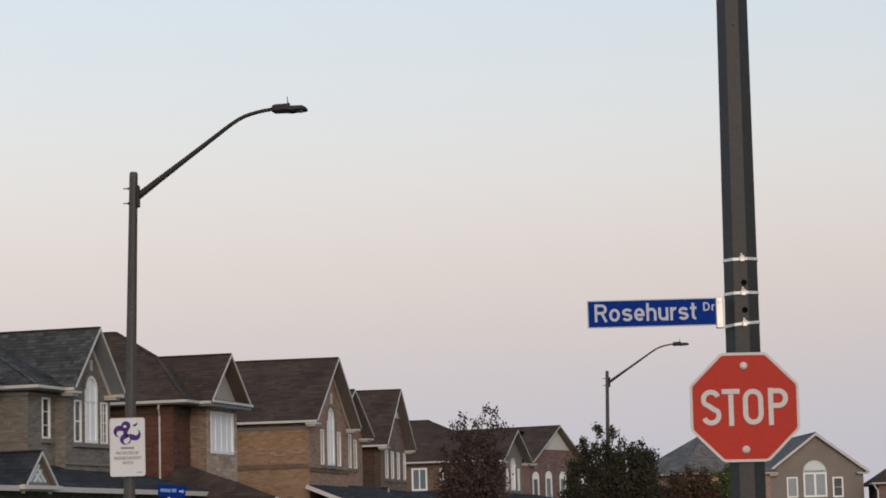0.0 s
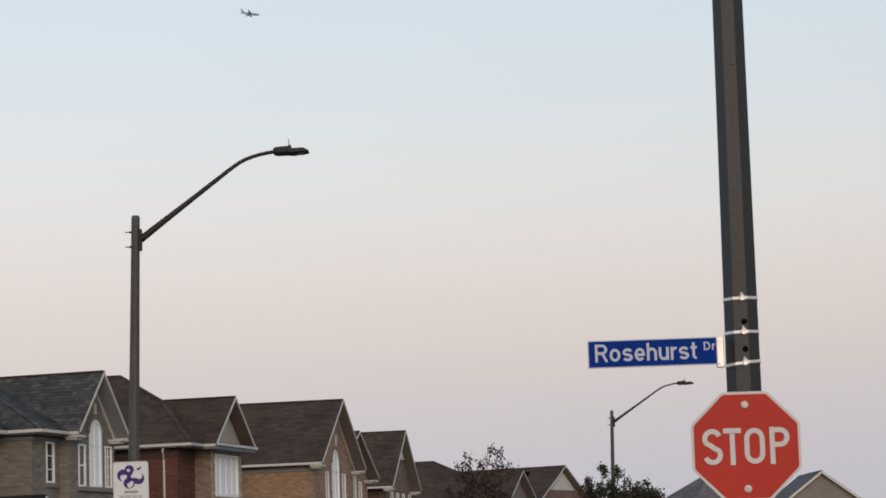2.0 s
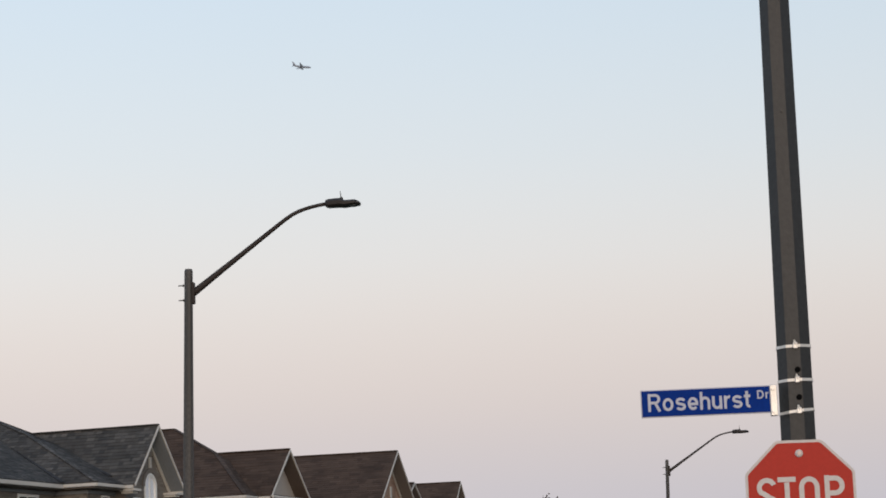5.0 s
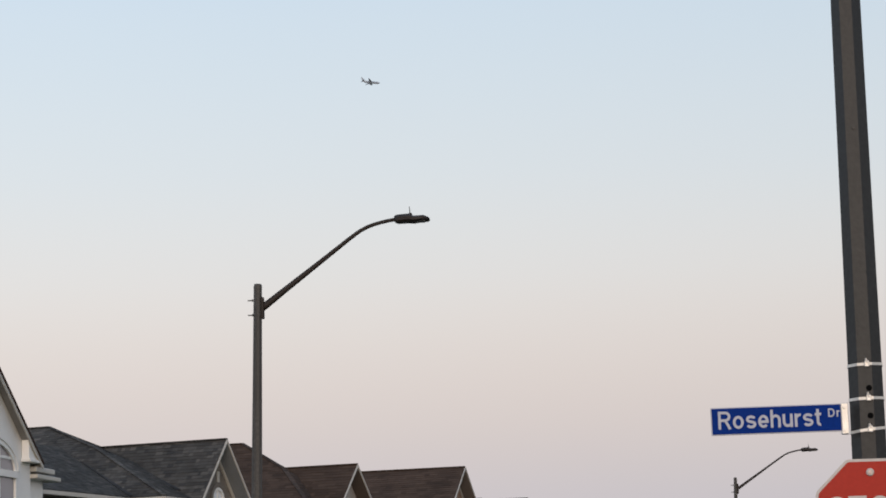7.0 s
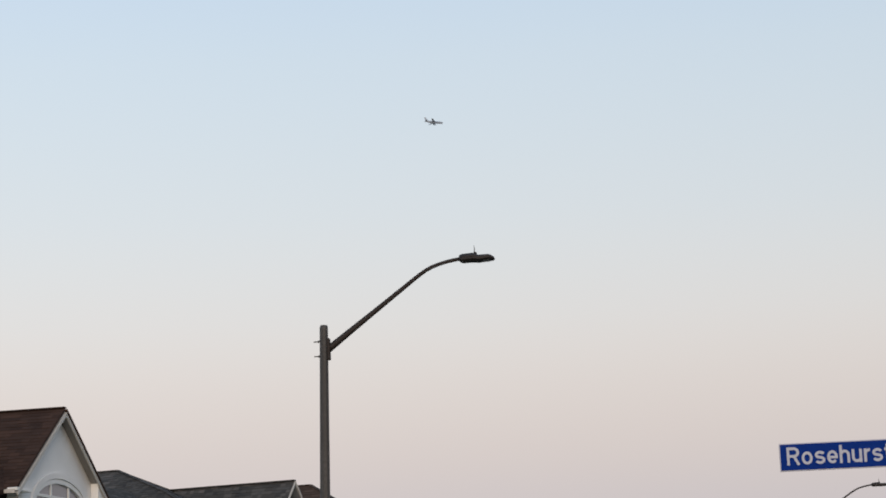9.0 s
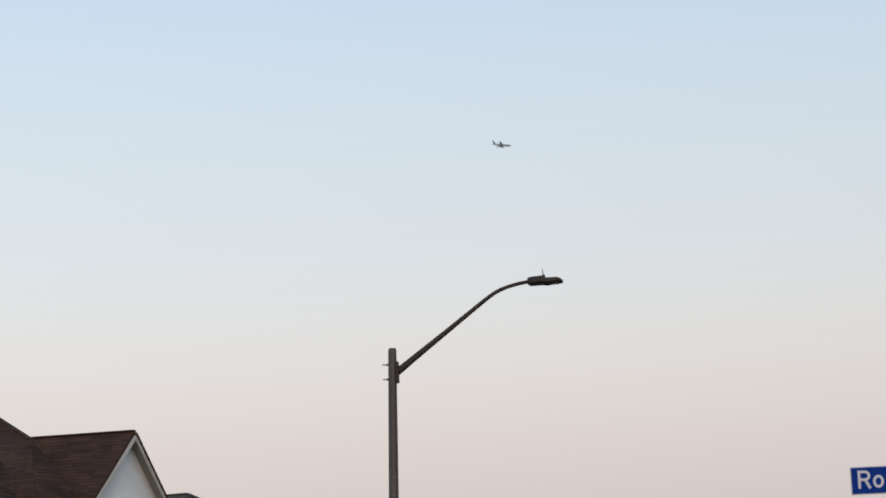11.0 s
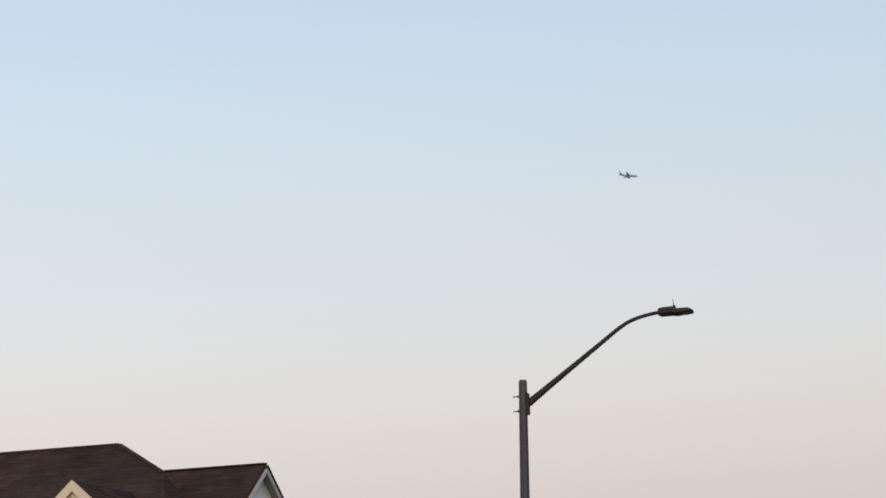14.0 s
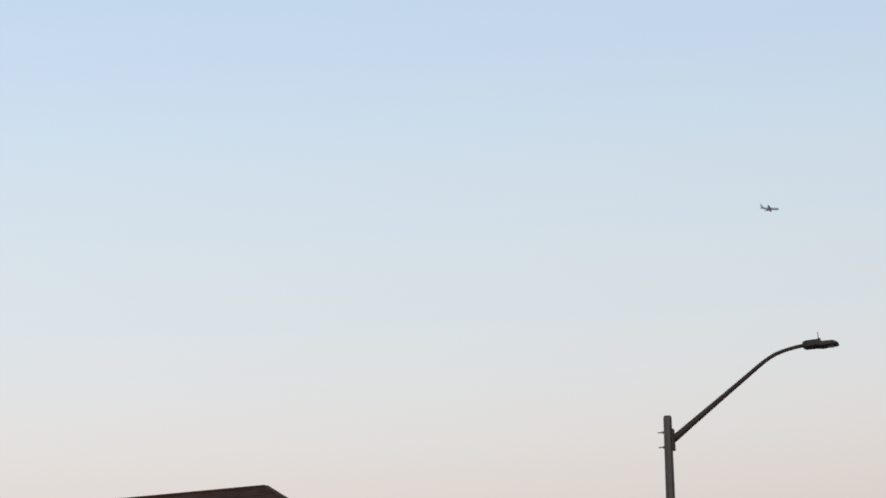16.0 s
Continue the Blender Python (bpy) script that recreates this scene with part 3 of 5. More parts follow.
def gable(house, u0, u1, v0, v1, ze, za, roof, trim, deep=0.45, closed=False, ret=0.5, name="roof", rake=0.052, under=None, drop=0.012, single=None, frieze=False):
    """A front gable roof with rake boards, soffits and eaves returns."""
    um = (u0 + u1) / 2
    pts = [(u0, v0, ze), (um, v0, za), (u1, v0, ze), (u0, v1, ze), (um, v1, za), (u1, v1, ze)]
    r = roof_sheet(name, pts, [[0, 1, 4, 3], [1, 2, 5, 4]], 0.05, roof, house, single)
    for a, b in ((0, 1), (2, 1)):
        p, q = Vector(pts[a]), Vector(pts[b])
        part("rake_board", add_board(bmesh.new(), p + Vector((0, -0.016 - 0.003 * (a > 0), -drop)), q + Vector((0, -0.016 - 0.003 * (a > 0), -drop)), 0.03, rake), trim, r)
        d = Vector((0, deep - 0.004, 0))
        low = Vector((0, 0, -0.075))
        if frieze:
            f = Vector((0, deep - 0.035, -0.112))
            part("rake_frieze", add_board(bmesh.new(), p + f, q + f, 0.045, 0.07), trim, r)
        part("rake_soffit", sheet([p + low, q + low, q + low + d, p + low + d], [[0, 1, 2, 3]], 0.03), under or SOFFIT_RAKE, r)
    for u in (u0, u1):
        part("fascia", add_board(bmesh.new(), (u, v0 + 0.02, ze - 0.02), (u, v1, ze - 0.02), 0.07, 0.08), trim, r)
    for u, s in () if closed or not ret else ((u0, 1), (u1, -1)):
        a, b = sorted((u + s * 0.01, u + s * ret))
        bm = box(a, b, v0 + 0.01, v0 + deep - 0.004, ze - 0.17, ze - 0.11)
        a, b = sorted((u + s * 0.1, u + s * ret * 0.9))
        add_box(bm, a, b, v0 + 0.1, v0 + deep - 0.004, ze - 0.23, ze - 0.17)
        part("eave_return", bm, trim, r)
    if closed:
        part("soffit", box(u0 + 0.03, u1 - 0.03, v0 - 0.01, v0 + deep + 0.04, ze - 0.16, ze - 0.07), SOFFIT_PALE, r)
        part("pediment_ledge", sheet([(u0 + 0.02, v0 - 0.02, ze + 0.02), (u1 - 0.02, v0 - 0.02, ze + 0.02), (u1 - 0.02, v0 + deep, ze + 0.12), (u0 + 0.02, v0 + deep, ze + 0.12)], [[0, 1, 2, 3]], 0.1), roof, r)
        part("pediment_gutter", add_board(bmesh.new(), (u0, v0 - 0.05, ze + 0.01), (u1, v0 - 0.05, ze + 0.01), 0.06, 0.08), trim, r)
    part("ridge_cap", add_board(bmesh.new(), (um, v0, za + 0.026), (um, v1, za + 0.026), 0.16, 0.03), roof, r)
    return r


def place_house(name, x, y, th, label):
    h = new(name)
    h.matrix_world = pose(x, y, 0, 0, 0, 90 - th)
    return tagged(h, label, "house", "houses along the street")


def hole(a0, a1, z0, z1, arch=0.0):
    return ring(a0 - 0.003, a1 + 0.003, z0 - 0.003, z1 + 0.003, arch)


def text_mesh(words, size, wide, bold=0.0):
    """Flat letters of the built-in font as a bmesh in x and z, centred."""
    cu = bpy.data.curves.new("letters", "FONT")
    cu.body, cu.size, cu.align_x, cu.offset, cu.extrude, cu.resolution_u = words, size, "CENTER", bold, 0.002, 8
    ob = bpy.data.objects.new("letters", cu)
    scene.collection.objects.link(ob)
    deps = bpy.context.evaluated_depsgraph_get()
    me = bpy.data.meshes.new_from_object(ob.evaluated_get(deps))
    bpy.data.objects.remove(ob)
    bm = bmesh.new()
    bm.from_mesh(me)
    bpy.data.meshes.remove(me)
    xs, ys = [v.co.x for v in bm.verts], [v.co.y for v in bm.verts]
    cx, k = (min(xs) + max(xs)) / 2, wide / (max(xs) - min(xs))
    for v in bm.verts:
        v.co = ((v.co.x - cx) * k, -v.co.z, v.co.y)
    return bm


def shifted(bm, x, y, z):
    bmesh.ops.translate(bm, verts=bm.verts[:], vec=(x, y, z))
    return bm


# ---- ground ----
g = bmesh.new()
bmesh.ops.create_grid(g, x_segments=4, y_segments=4, size=4500)
tagged(part("ground", g, GRASS), "mown grass lots under the street", "ground", kind="structure")
# the street runs up between the houses; a cross street passes before the camera
tagged(part("road", box(-0.9, 8.2, 16, 128, -0.10, 0.02), ASPHALT), "dark asphalt residential street", "road", kind="structure")
tagged(part("road_cross", box(-60, 60, 3.0, 11.6, -0.10, 0.024), ASPHALT), "dark asphalt cross street", "road", kind="structure")
tagged(part("kerb", box(-1.06, -0.9, 16, 128, -0.10, 0.15), CONCRETE), "pale concrete kerb along the street", "kerb", kind="structure")
tagged(part("kerb", box(8.2, 8.36, 16, 128, -0.10, 0.15), CONCRETE), "pale concrete kerb along the street", "kerb", kind="structure")
tagged(part("pavement", box(-3.6, -2.1, 14, 128, -0.10, 0.05), CONCRETE), "pale concrete pavement beside the lawn", "pavement", kind="structure")
tagged(part("pavement_near", box(-60, 60, -1.2, 1.0, -0.10, 0.004), CONCRETE), "pale concrete pavement by the cross street", "pavement", kind="structure")


# ---- stop sign, street name sign and their pole ----
def octagon(r, turn=math.pi / 8):
    return [(r * math.cos(turn + k * math.tau / 8), r * math.sin(turn + k * math.tau / 8)) for k in range(8)]


PX, PY, LEAN = 1.641, 13.52, 0.0073  # foot of the near pole, and its lean towards +x


def pole_x(z):
    return PX + LEAN * z


def bend(cx, cz, rx, rz, a0, a1, n=14):
    return [(cx + rx * math.cos(radians(a0 + (a1 - a0) * q / n)), cz + rz * math.sin(radians(a0 + (a1 - a0) * q / n))) for q in range(n + 1)]


def stroke(path, wide, closed=False):
    """A letter's stroke of even width along a path in x and z."""
    bm = bmesh.new()
    n = len(path)
    rows = []
    for q in range(n):
        a, b = (path[q - 1] if q or closed else path[q]), (path[(q + 1) % n] if q < n - 1 or closed else path[q])
        d = Vector((b[0] - a[0], b[1] - a[1])).normalized()
        x, z = path[q]
        rows.append([bm.verts.new((x + s * d.y * wide / 2, y, z - s * d.x * wide / 2)) for s, y in ((1, -0.0068), (-1, -0.0068), (-1, -0.0046), (1, -0.0046))])
    for q in range(n if closed else n - 1):
        r, t = rows[q], rows[(q + 1) % n]
        for k in range(4):
            bm.faces.new((r[k], r[(k + 1) % 4], t[(k + 1) % 4], t[k]))
    if not closed:
        bm.faces.new(rows[0][::-1])
        bm.faces.new(rows[-1])
    return bm


def letter(runs, x, y, z, wide, scale, material, plate, label=""):
    """One raised letter out of its strokes."""
    bm = bmesh.new()
    for order, (path, closed) in enumerate(runs):
        piece = shifted(stroke([(x + a * scale, z + b * scale) for a, b in path], wide, closed), 0, y - 0.0005 * order, 0)
        me = bpy.data.meshes.new("stroke")
        piece.to_mesh(me)
        piece.free()
        bm.from_mesh(me)
        bpy.data.meshes.remove(me)
    part("letter", bm, material, plate, label)


near_pole = tagged(new("utility_pole"), "dark bronze octagonal street pole, tapered, standing in grass", "pole")
near_pole.location = (PX, PY, 0)
rad = lambda z: (0.2145 - 0.0094 * z) / 2 / math.cos(math.pi / 8) * 1.0
heights = [-0.3, 1.5, 3.0, 4.5, 6.0, 8.6]
part("shaft", add_tube(bmesh.new(), [(LEAN * z, 0, z) for z in heights], [rad(z) for z in heights], 8, True, math.pi / 8 - 0.14), POLE, near_pole)
base = part("base_plate", box(-0.2, 0.2, -0.2, 0.2, 0.0, 0.04, bevel=0.008), POLE, near_pole)
for sx in (-0.15, 0.15):
    for sy in (-0.15, 0.15):
        part("anchor_bolt", add_tube(bmesh.new(), [(sx, sy, 0.03), (sx, sy, 0.09)], [0.014, 0.014], 6), STEEL, base)
for z in (2.975, 2.822):
    part("bolt_hole", add_tube(bmesh.new(), [(LEAN * z + 0.005, -rad(z) * 0.93 - 0.006, z), (LEAN * z + 0.005, -rad(z) * 0.8, z)], [0.0165, 0.0165], 10), BLACK, near_pole)
part("bolt_head", add_tube(bmesh.new(), [(LEAN * 4.4 - 0.005, -rad(4.4) * 0.94 - 0.008, 4.44), (LEAN * 4.4 - 0.005, -rad(4.4) * 0.8, 4.44)], [0.006, 0.006], 8), LAMP_POLE, near_pole)

name_sign = tagged(new("street_name_sign"), "blue street name sign with pale letters, banded to the pole", "street sign")
name_sign.location = (pole_x(2.82), PY, 2.82)
SX0, SX1, SZ = 0.793 - pole_x(2.82), 1.512 - pole_x(2.82), 0.077
SD = -0.075
plate = part("sign_plate", box(SX0, SX1, SD - 0.004, SD + 0.004, -SZ, SZ, bevel=0.002), SIGN_LETTER, name_sign)
part("blue_field", box(SX0 + 0.006, SX1 - 0.006, SD - 0.0065, SD - 0.0042, -SZ + 0.006, SZ - 0.006), SIGN_BLUE, plate)
GLYPHS = {
    "R": [([(-0.027, 0.0), (-0.027, 0.099)], False), ([(-0.027, 0.091), (0.002, 0.091)] + bend(0.005, 0.070, 0.0215, 0.021, 90, -90) + [(0.002, 0.049), (-0.027, 0.049)], False), ([(0.004, 0.050), (0.030, 0.0)], False)],
    "o": [(bend(0, 0.0365, 0.0225, 0.0285, 0, 345, 23), True)],
    "s": [(bend(0, 0.0505, 0.0205, 0.0145, 20, 225, 14) + [(0.0, 0.037)] + bend(0, 0.0225, 0.0205, 0.0145, 45, -160, 14), False)],
    "e": [(bend(0, 0.0365, 0.0215, 0.0285, 0, 318, 22), False), ([(-0.0215, 0.0345), (0.0285, 0.0345)], False)],
    "h": [([(-0.020, 0.0), (-0.020, 0.099)], False), (bend(0.0005, 0.0435, 0.0205, 0.0215, 168, 0) + [(0.021, 0.0)], False)],
    "u": [([(0.020, 0.0), (0.020, 0.073)], False), ([(-0.021, 0.073)] + bend(-0.0005, 0.0285, 0.0205, 0.0205, 180, 348), False)],
    "r": [([(-0.012, 0.0), (-0.012, 0.073)], False), (bend(0.011, 0.042, 0.0225, 0.0235, 165, 80), False)],
    "t": [([(-0.002, 0.094)] + bend(0.012, 0.0225, 0.014, 0.0145, 180, 278), False), ([(-0.018, 0.066), (0.017, 0.066)], False)],
    "D": [([(-0.030, 0.0), (-0.030, 0.099)], False), ([(-0.030, 0.0905), (-0.006, 0.0905)] + bend(-0.004, 0.0495, 0.034, 0.041, 90, -90, 18) + [(-0.006, 0.0085), (-0.030, 0.0085)], False)],
}
for sign, x in zip("Rosehurst", (0.070, 0.146, 0.2165, 0.284, 0.3505, 0.418, 0.475, 0.5295, 0.585)):
    letter(GLYPHS[sign], SX0 + x + 0.004, SD - 0.002, -0.044, 0.0146, 1, SIGN_LETTER, plate)
for sign, x in (("D", 0.6625), ("r", 0.700)):
    letter(GLYPHS[sign], SX0 + x, SD - 0.002, 0.004, 0.0078, 0.475, SIGN_LETTER, plate)
bracket = part("bracket", box(SX1 - 0.004, SX1 + 0.036, SD - 0.014, SD + 0.03, -0.094, 0.078, bevel=0.004), STEEL, name_sign, "pale cast metal bracket")
for z in (-0.07, 0.055):
    part("bracket_bolt", add_tube(bmesh.new(), [(SX1 + 0.014, SD - 0.024, z), (SX1 + 0.014, SD - 0.012, z)], [0.009, 0.009], 8), STEEL, bracket)
for z, skew in ((3.108, 0.002), (2.919, 0.002), (2.747, 0.011)):
    r = rad(z) + 0.004
    bm = bmesh.new()
    lo, hi = [], []
    for k in range(8):
        a = math.pi / 8 - 0.14 + k * math.tau / 8
        x, y = math.cos(a) * r, math.sin(a) * r
        dz = skew * x / r
        lo.append(bm.verts.new((x + LEAN * (z - 2.82), y, z - 2.82 + dz - 0.008)))
        hi.append(bm.verts.new((x + LEAN * (z - 2.82), y, z - 2.82 + dz + 0.008)))
    for k in range(8):
        bm.faces.new((lo[k], lo[(k + 1) % 8], hi[(k + 1) % 8], hi[k]))
    band = part("band", bm, STEEL, name_sign, "bright steel banding strap")
    part("buckle", box(-0.012, 0.013, -rad(z) * 0.93 - 0.016, -rad(z) * 0.93 - 0.004, z - 2.82 - 0.016, z - 2.82 + 0.018, bevel=0.003), STEEL, band)
    part("buckle_screw", add_tube(bmesh.new(), [(0.004, -rad(z) * 0.93 - 0.014, z - 2.82 + 0.004), (-0.006, -rad(z) * 0.93 - 0.018, z - 2.82 + 0.030)], [0.006, 0.006], 6), STEEL, band)

stop = tagged(new("stop_sign"), "red octagonal stop sign with white border on a dark pole", "stop sign")
stop.matrix_world = pose(1.641, PY - 0.118, 2.282, 0, 0.3, 0)
R_OUT = 0.3015 / math.cos(math.pi / 8)


def oct_plate(r, y0, y1, soft=0.0):
    bm = bmesh.new()
    a = [bm.verts.new((x, y0, z)) for x, z in octagon(r)]
    b = [bm.verts.new((x, y1, z)) for x, z in octagon(r)]
    bm.faces.new(a)
    bm.faces.new(b[::-1])
    for k in range(8):
        bm.faces.new((a[k], b[k], b[(k + 1) % 8], a[(k + 1) % 8]))
    if soft:
        bmesh.ops.bevel(bm, geom=[e for e in bm.edges if abs(e.verts[0].co.y - e.verts[1].co.y) > 1e-4], offset=soft, segments=3, affect="EDGES", profile=0.5)
    return bm


plate = part("plate", oct_plate(R_OUT, -0.002, 0.002, 0.018), SIGN_WHITE, stop, "white edged octagonal metal plate")
part("red_field", oct_plate(R_OUT - 0.0165, -0.0045, -0.0024, 0.012), SIGN_RED, plate, "red reflective face")


S_PATH = bend(0, 0.0415, 0.0415, 0.0395, 22, 215, 16) + [(-0.019, 0.012), (0.019, -0.013)] + bend(0, -0.0415, 0.0415, 0.0395, 35, -158, 16)
O_PATH = bend(0, 0.0385, 0.0425, 0.0425, 0, 180) + bend(0, -0.0385, 0.0425, 0.0425, 180, 360)
P_PATH = [(-0.030, 0.081), (0.0, 0.081)] + bend(0.003, 0.0425, 0.0385, 0.0385, 90, -90) + [(0.0, 0.004), (-0.030, 0.004)]
for x, runs in ((-0.186, [(S_PATH, False)]), (-0.076, [([(-0.0495, 0.082), (0.0495, 0.082)], False), ([(0, -0.098), (0, 0.0667)], False)]), (0.046, [(O_PATH, True)]), (0.184, [(P_PATH, False), ([(-0.0405, -0.098), (-0.0405, 0.0965)], False)])):
    letter([([(a, b * 1.05) for a, b in path], closed) for path, closed in runs], x, 0, 0.001, 0.0272, 1, SIGN_WHITE, plate)
for z in (0.228, -0.234):
    bolt = part("bolt", add_tube(bmesh.new(), [(0, -0.0165, z), (0, -0.012, z), (0, -0.0046, z)], [0.016, 0.021, 0.022], 14), SIGN_WHITE, plate, "pale ringed bolt head")
    part("bolt_core", add_tube(bmesh.new(), [(0, -0.0205, z), (0, -0.016, z)], [0.010, 0.011], 10), BOLT, bolt)
part("mount_bar", box(-0.02, 0.02, 0.003, 0.022, -0.27, 0.27, bevel=0.003), STEEL, stop)


# ---- street lamps ----
def street_lamp(x, y, drop, label, reach=1.0, rise=1.0, thin=1.0):
    lamp = tagged(new("street_lamp"), label, "street lamp", "street lamps")
    k = 0.0238  # the pole leans a little towards its arm
    lamp.location = (x, y, -drop)
    zs = [-0.3, 2.4, 4.5, 6.1, 6.655, 6.685]
    part("pole", add_tube(bmesh.new(), [(k * z, 0, z) for z in zs], [q * thin for q in (0.090, 0.079, 0.069, 0.060, 0.0575, 0.048)], 12), LAMP_POLE, lamp, "weathered grey tapered pole")
    tip = k * 6.4
    part("clamp_plate", box(tip + 0.045, tip + 0.088, -0.05, 0.05, 6.20, 6.50, bevel=0.014), LAMP_ARM, lamp)
    for z in (6.46, 6.257):
        part("bolt", add_tube(bmesh.new(), [(tip - 0.138, 0, z), (tip + 0.06, 0, z)], [0.008, 0.008], 6), LAMP_POLE, lamp)
        part("bolt_nut", add_tube(bmesh.new(), [(tip - 0.080, 0, z), (tip - 0.062, 0, z)], [0.017, 0.017], 6), LAMP_POLE, lamp)

    def at(px, pz):
        return (0.2 + (px - 0.2) * reach, 0, 6.355 + (pz - 6.37) * rise * 0.983)
    line = [at(*q) for q in ((0.215, 6.365), (0.27, 6.407), (0.495, 6.580), (0.886, 6.876), (1.28, 7.175), (1.43, 7.290), (1.517, 7.353), (1.60, 7.408), (1.69, 7.452), (1.78, 7.483), (1.871, 7.507), (1.97, 7.527), (2.10, 7.546))]
    part("arm", add_tube(bmesh.new(), line, [q * thin for q in (0.050, 0.050, 0.044, 0.036, 0.031, 0.029, 0.028, 0.027, 0.027, 0.026, 0.026, 0.026, 0.026)], 10), LAMP_ARM, lamp, "dark curved bracket arm", True)
    head = bmesh.new()
    prof = [(2.060, 7.546, 0.045, 0.036), (2.075, 7.546, 0.075, 0.052), (2.11, 7.544, 0.10, 0.063), (2.26, 7.550, 0.13, 0.062), (2.33, 7.530, 0.135, 0.048), (2.47, 7.540, 0.14, 0.040), (2.52, 7.530, 0.11, 0.030), (2.548, 7.522, 0.07, 0.014)]
    rows = []
    dx, _, dz = Vector(at(2.06, 7.546)) - Vector((2.06, 0, 7.546))
    for hx, hz, hw, hh in prof:
        rows.append([head.verts.new((hx + dx, hw * a, hz + dz + hh * 0.88 * b)) for a, b in ((-1, -0.55), (-1, 0.35), (-0.6, 1), (0.6, 1), (1, 0.35), (1, -0.55), (0.7, -1), (-0.7, -1))])
    for p, q in zip(rows, rows[1:]):
        for j in range(8):
            head.faces.new((p[j], p[(j + 1) % 8], q[(j + 1) % 8], q[j]))
    head.faces.new(rows[0][::-1])
    head.faces.new(rows[-1])
    h = part("luminaire", head, LAMP_HEAD, lamp, "flat grey lamp head, unlit")
    part("lens", box(2.34 + dx, 2.48 + dx, -0.09, 0.09, 7.496 + dz, 7.509 + dz, bevel=0.004), LAMP_LENS, h)
    part("photocell", add_tube(bmesh.new(), [(2.285 + dx, 0, 7.59 + dz), (2.285 + dx, 0, 7.622 + dz), (2.285 + dx, 0, 7.628 + dz)], [0.024, 0.022, 0.010], 10), LAMP_HEAD, h)
    part("antenna", add_tube(bmesh.new(), [(2.28 + dx, 0, 7.62 + dz), (2.273 + dx, 0, 7.715 + dz)], [0.007, 0.004], 6), LAMP_HEAD, h)
    return lamp


street_lamp(-4.353, 32.75, 0.0, "tall curved-arm street lamp, unlit, with a sign on its pole")
street_lamp(4.605, 71.84, 0.25, "tall curved-arm street lamp, unlit, rising behind a tree", 1.035, 0.93, 0.85)

# neighbourhood sign on the lamp's pole
watch = tagged(new("neighbourhood_sign"), "cream rectangular notice sign with purple emblem, on a lamp pole", "sign")
watch.matrix_world = pose(-4.300, 32.62, 2.94, 0, -0.3, 4)


def rounded(half, tall, r):
    """A rectangle's outline with round corners."""
    return [q for cx, cz, a in ((half - r, tall - r, 0), (r - half, tall - r, 90), (r - half, r - tall, 180), (half - r, r - tall, 270)) for q in bend(cx, cz, r, r, a, a + 90, 5)]


plate = part("sign_plate", panel([rounded(0.236, 0.392, 0.035)], on_wall("front", 0), 0.004, -0.004), SIGN_CREAM, watch)
rim = panel([rounded(0.236, 0.392, 0.035), rounded(0.222, 0.378, 0.024)], on_wall("front", -0.0045), 0.003, 0.0)
part("border", rim, SIGN_WHITE, plate)


def swirl(cx, cz, r0, r1, a0, a1, n=14):
    """A crescent band that tapers to its ends."""
    outer, inner = [], []
    for q in range(n + 1):
        a = radians(a0 + (a1 - a0) * q / n)
        t = math.sin(math.pi * min(1, 0.25 + q / n * 0.75))
        outer.append((cx + r1 * math.cos(a), cz + r1 * math.sin(a)))
        inner.append((cx + (r1 - (r1 - r0) * max(t, 0.15)) * math.cos(a), cz + (r1 - (r1 - r0) * max(t, 0.15)) * math.sin(a)))
    return panel([outer + inner[::-1]], on_wall("front", -0.0045), 0.003, 0.0)


for form in ((-0.103, 0.212, 0.0, 0.080, 10, 262), (-0.018, 0.285, 0.0, 0.062, -50, 235), (0.010, 0.205, 0.0, 0.066, 70, 330), (0.100, 0.165, 0.0, 0.080, 170, 415), (-0.025, 0.105, 0.004, 0.074, 40, 285), (-0.004, 0.095, 0.036, 0.054, -85, 80)):
    part("emblem", swirl(*form), SIGN_PURPLE, plate)
part("emblem", panel([[(0.07, 0.29), (0.10, 0.27), (0.13, 0.295), (0.145, 0.33), (0.11, 0.31)]], on_wall("front", -0.0045), 0.003, 0.0), SIGN_PURPLE, plate)
part("text_bar", box(-0.09, 0.09, -0.007, -0.0045, -0.028, 0.004), SIGN_INK, plate)
for words, wide, z in (("PROTECTED BY", 0.31, -0.098), ("NEIGHBOURHOOD", 0.36, -0.163), ("WATCH", 0.145, -0.228)):
    part("lettering", shifted(text_mesh(words, 0.058, wide, 0.001), 0, -0.008, z), SIGN_INK, plate)
part("text_bar", box(0.12, 0.19, -0.007, -0.0045, -0.345, -0.332), SIGN_INK, plate)
for z in (0.2, -0.2):
    part("strap", add_tube(bmesh.new(), [(-0.01, 0.13, z - 0.012), (-0.01, 0.13, z + 0.012)], [0.088, 0.088], 12), STEEL, watch)

# blue direction sign farther down the street
way_sign = tagged(new("direction_sign"), "small blue street sign with white arrow on a thin post", "street sign")
way_sign.matrix_world = pose(-5.09, 44.71, 2.61, 0, 5.0, -12)
part("post", add_tube(bmesh.new(), [(-0.06, 0.05, -2.7), (-0.06, 0.05, 0.09)], [0.03, 0.03], 8), STEEL, way_sign)
plate = part("sign_plate", box(-0.265, 0.265, -0.004, 0.004, -0.11, 0.11, bevel=0.002), SIGN_BLUE, way_sign)
part("text_bar", box(-0.22, -0.02, -0.008, -0.0045, -0.022, 0.036), SIGN_PALE_BLUE, plate)
part("text_bar", box(0.0, 0.09, -0.008, -0.0045, -0.016, 0.046), SIGN_PALE_BLUE, plate)
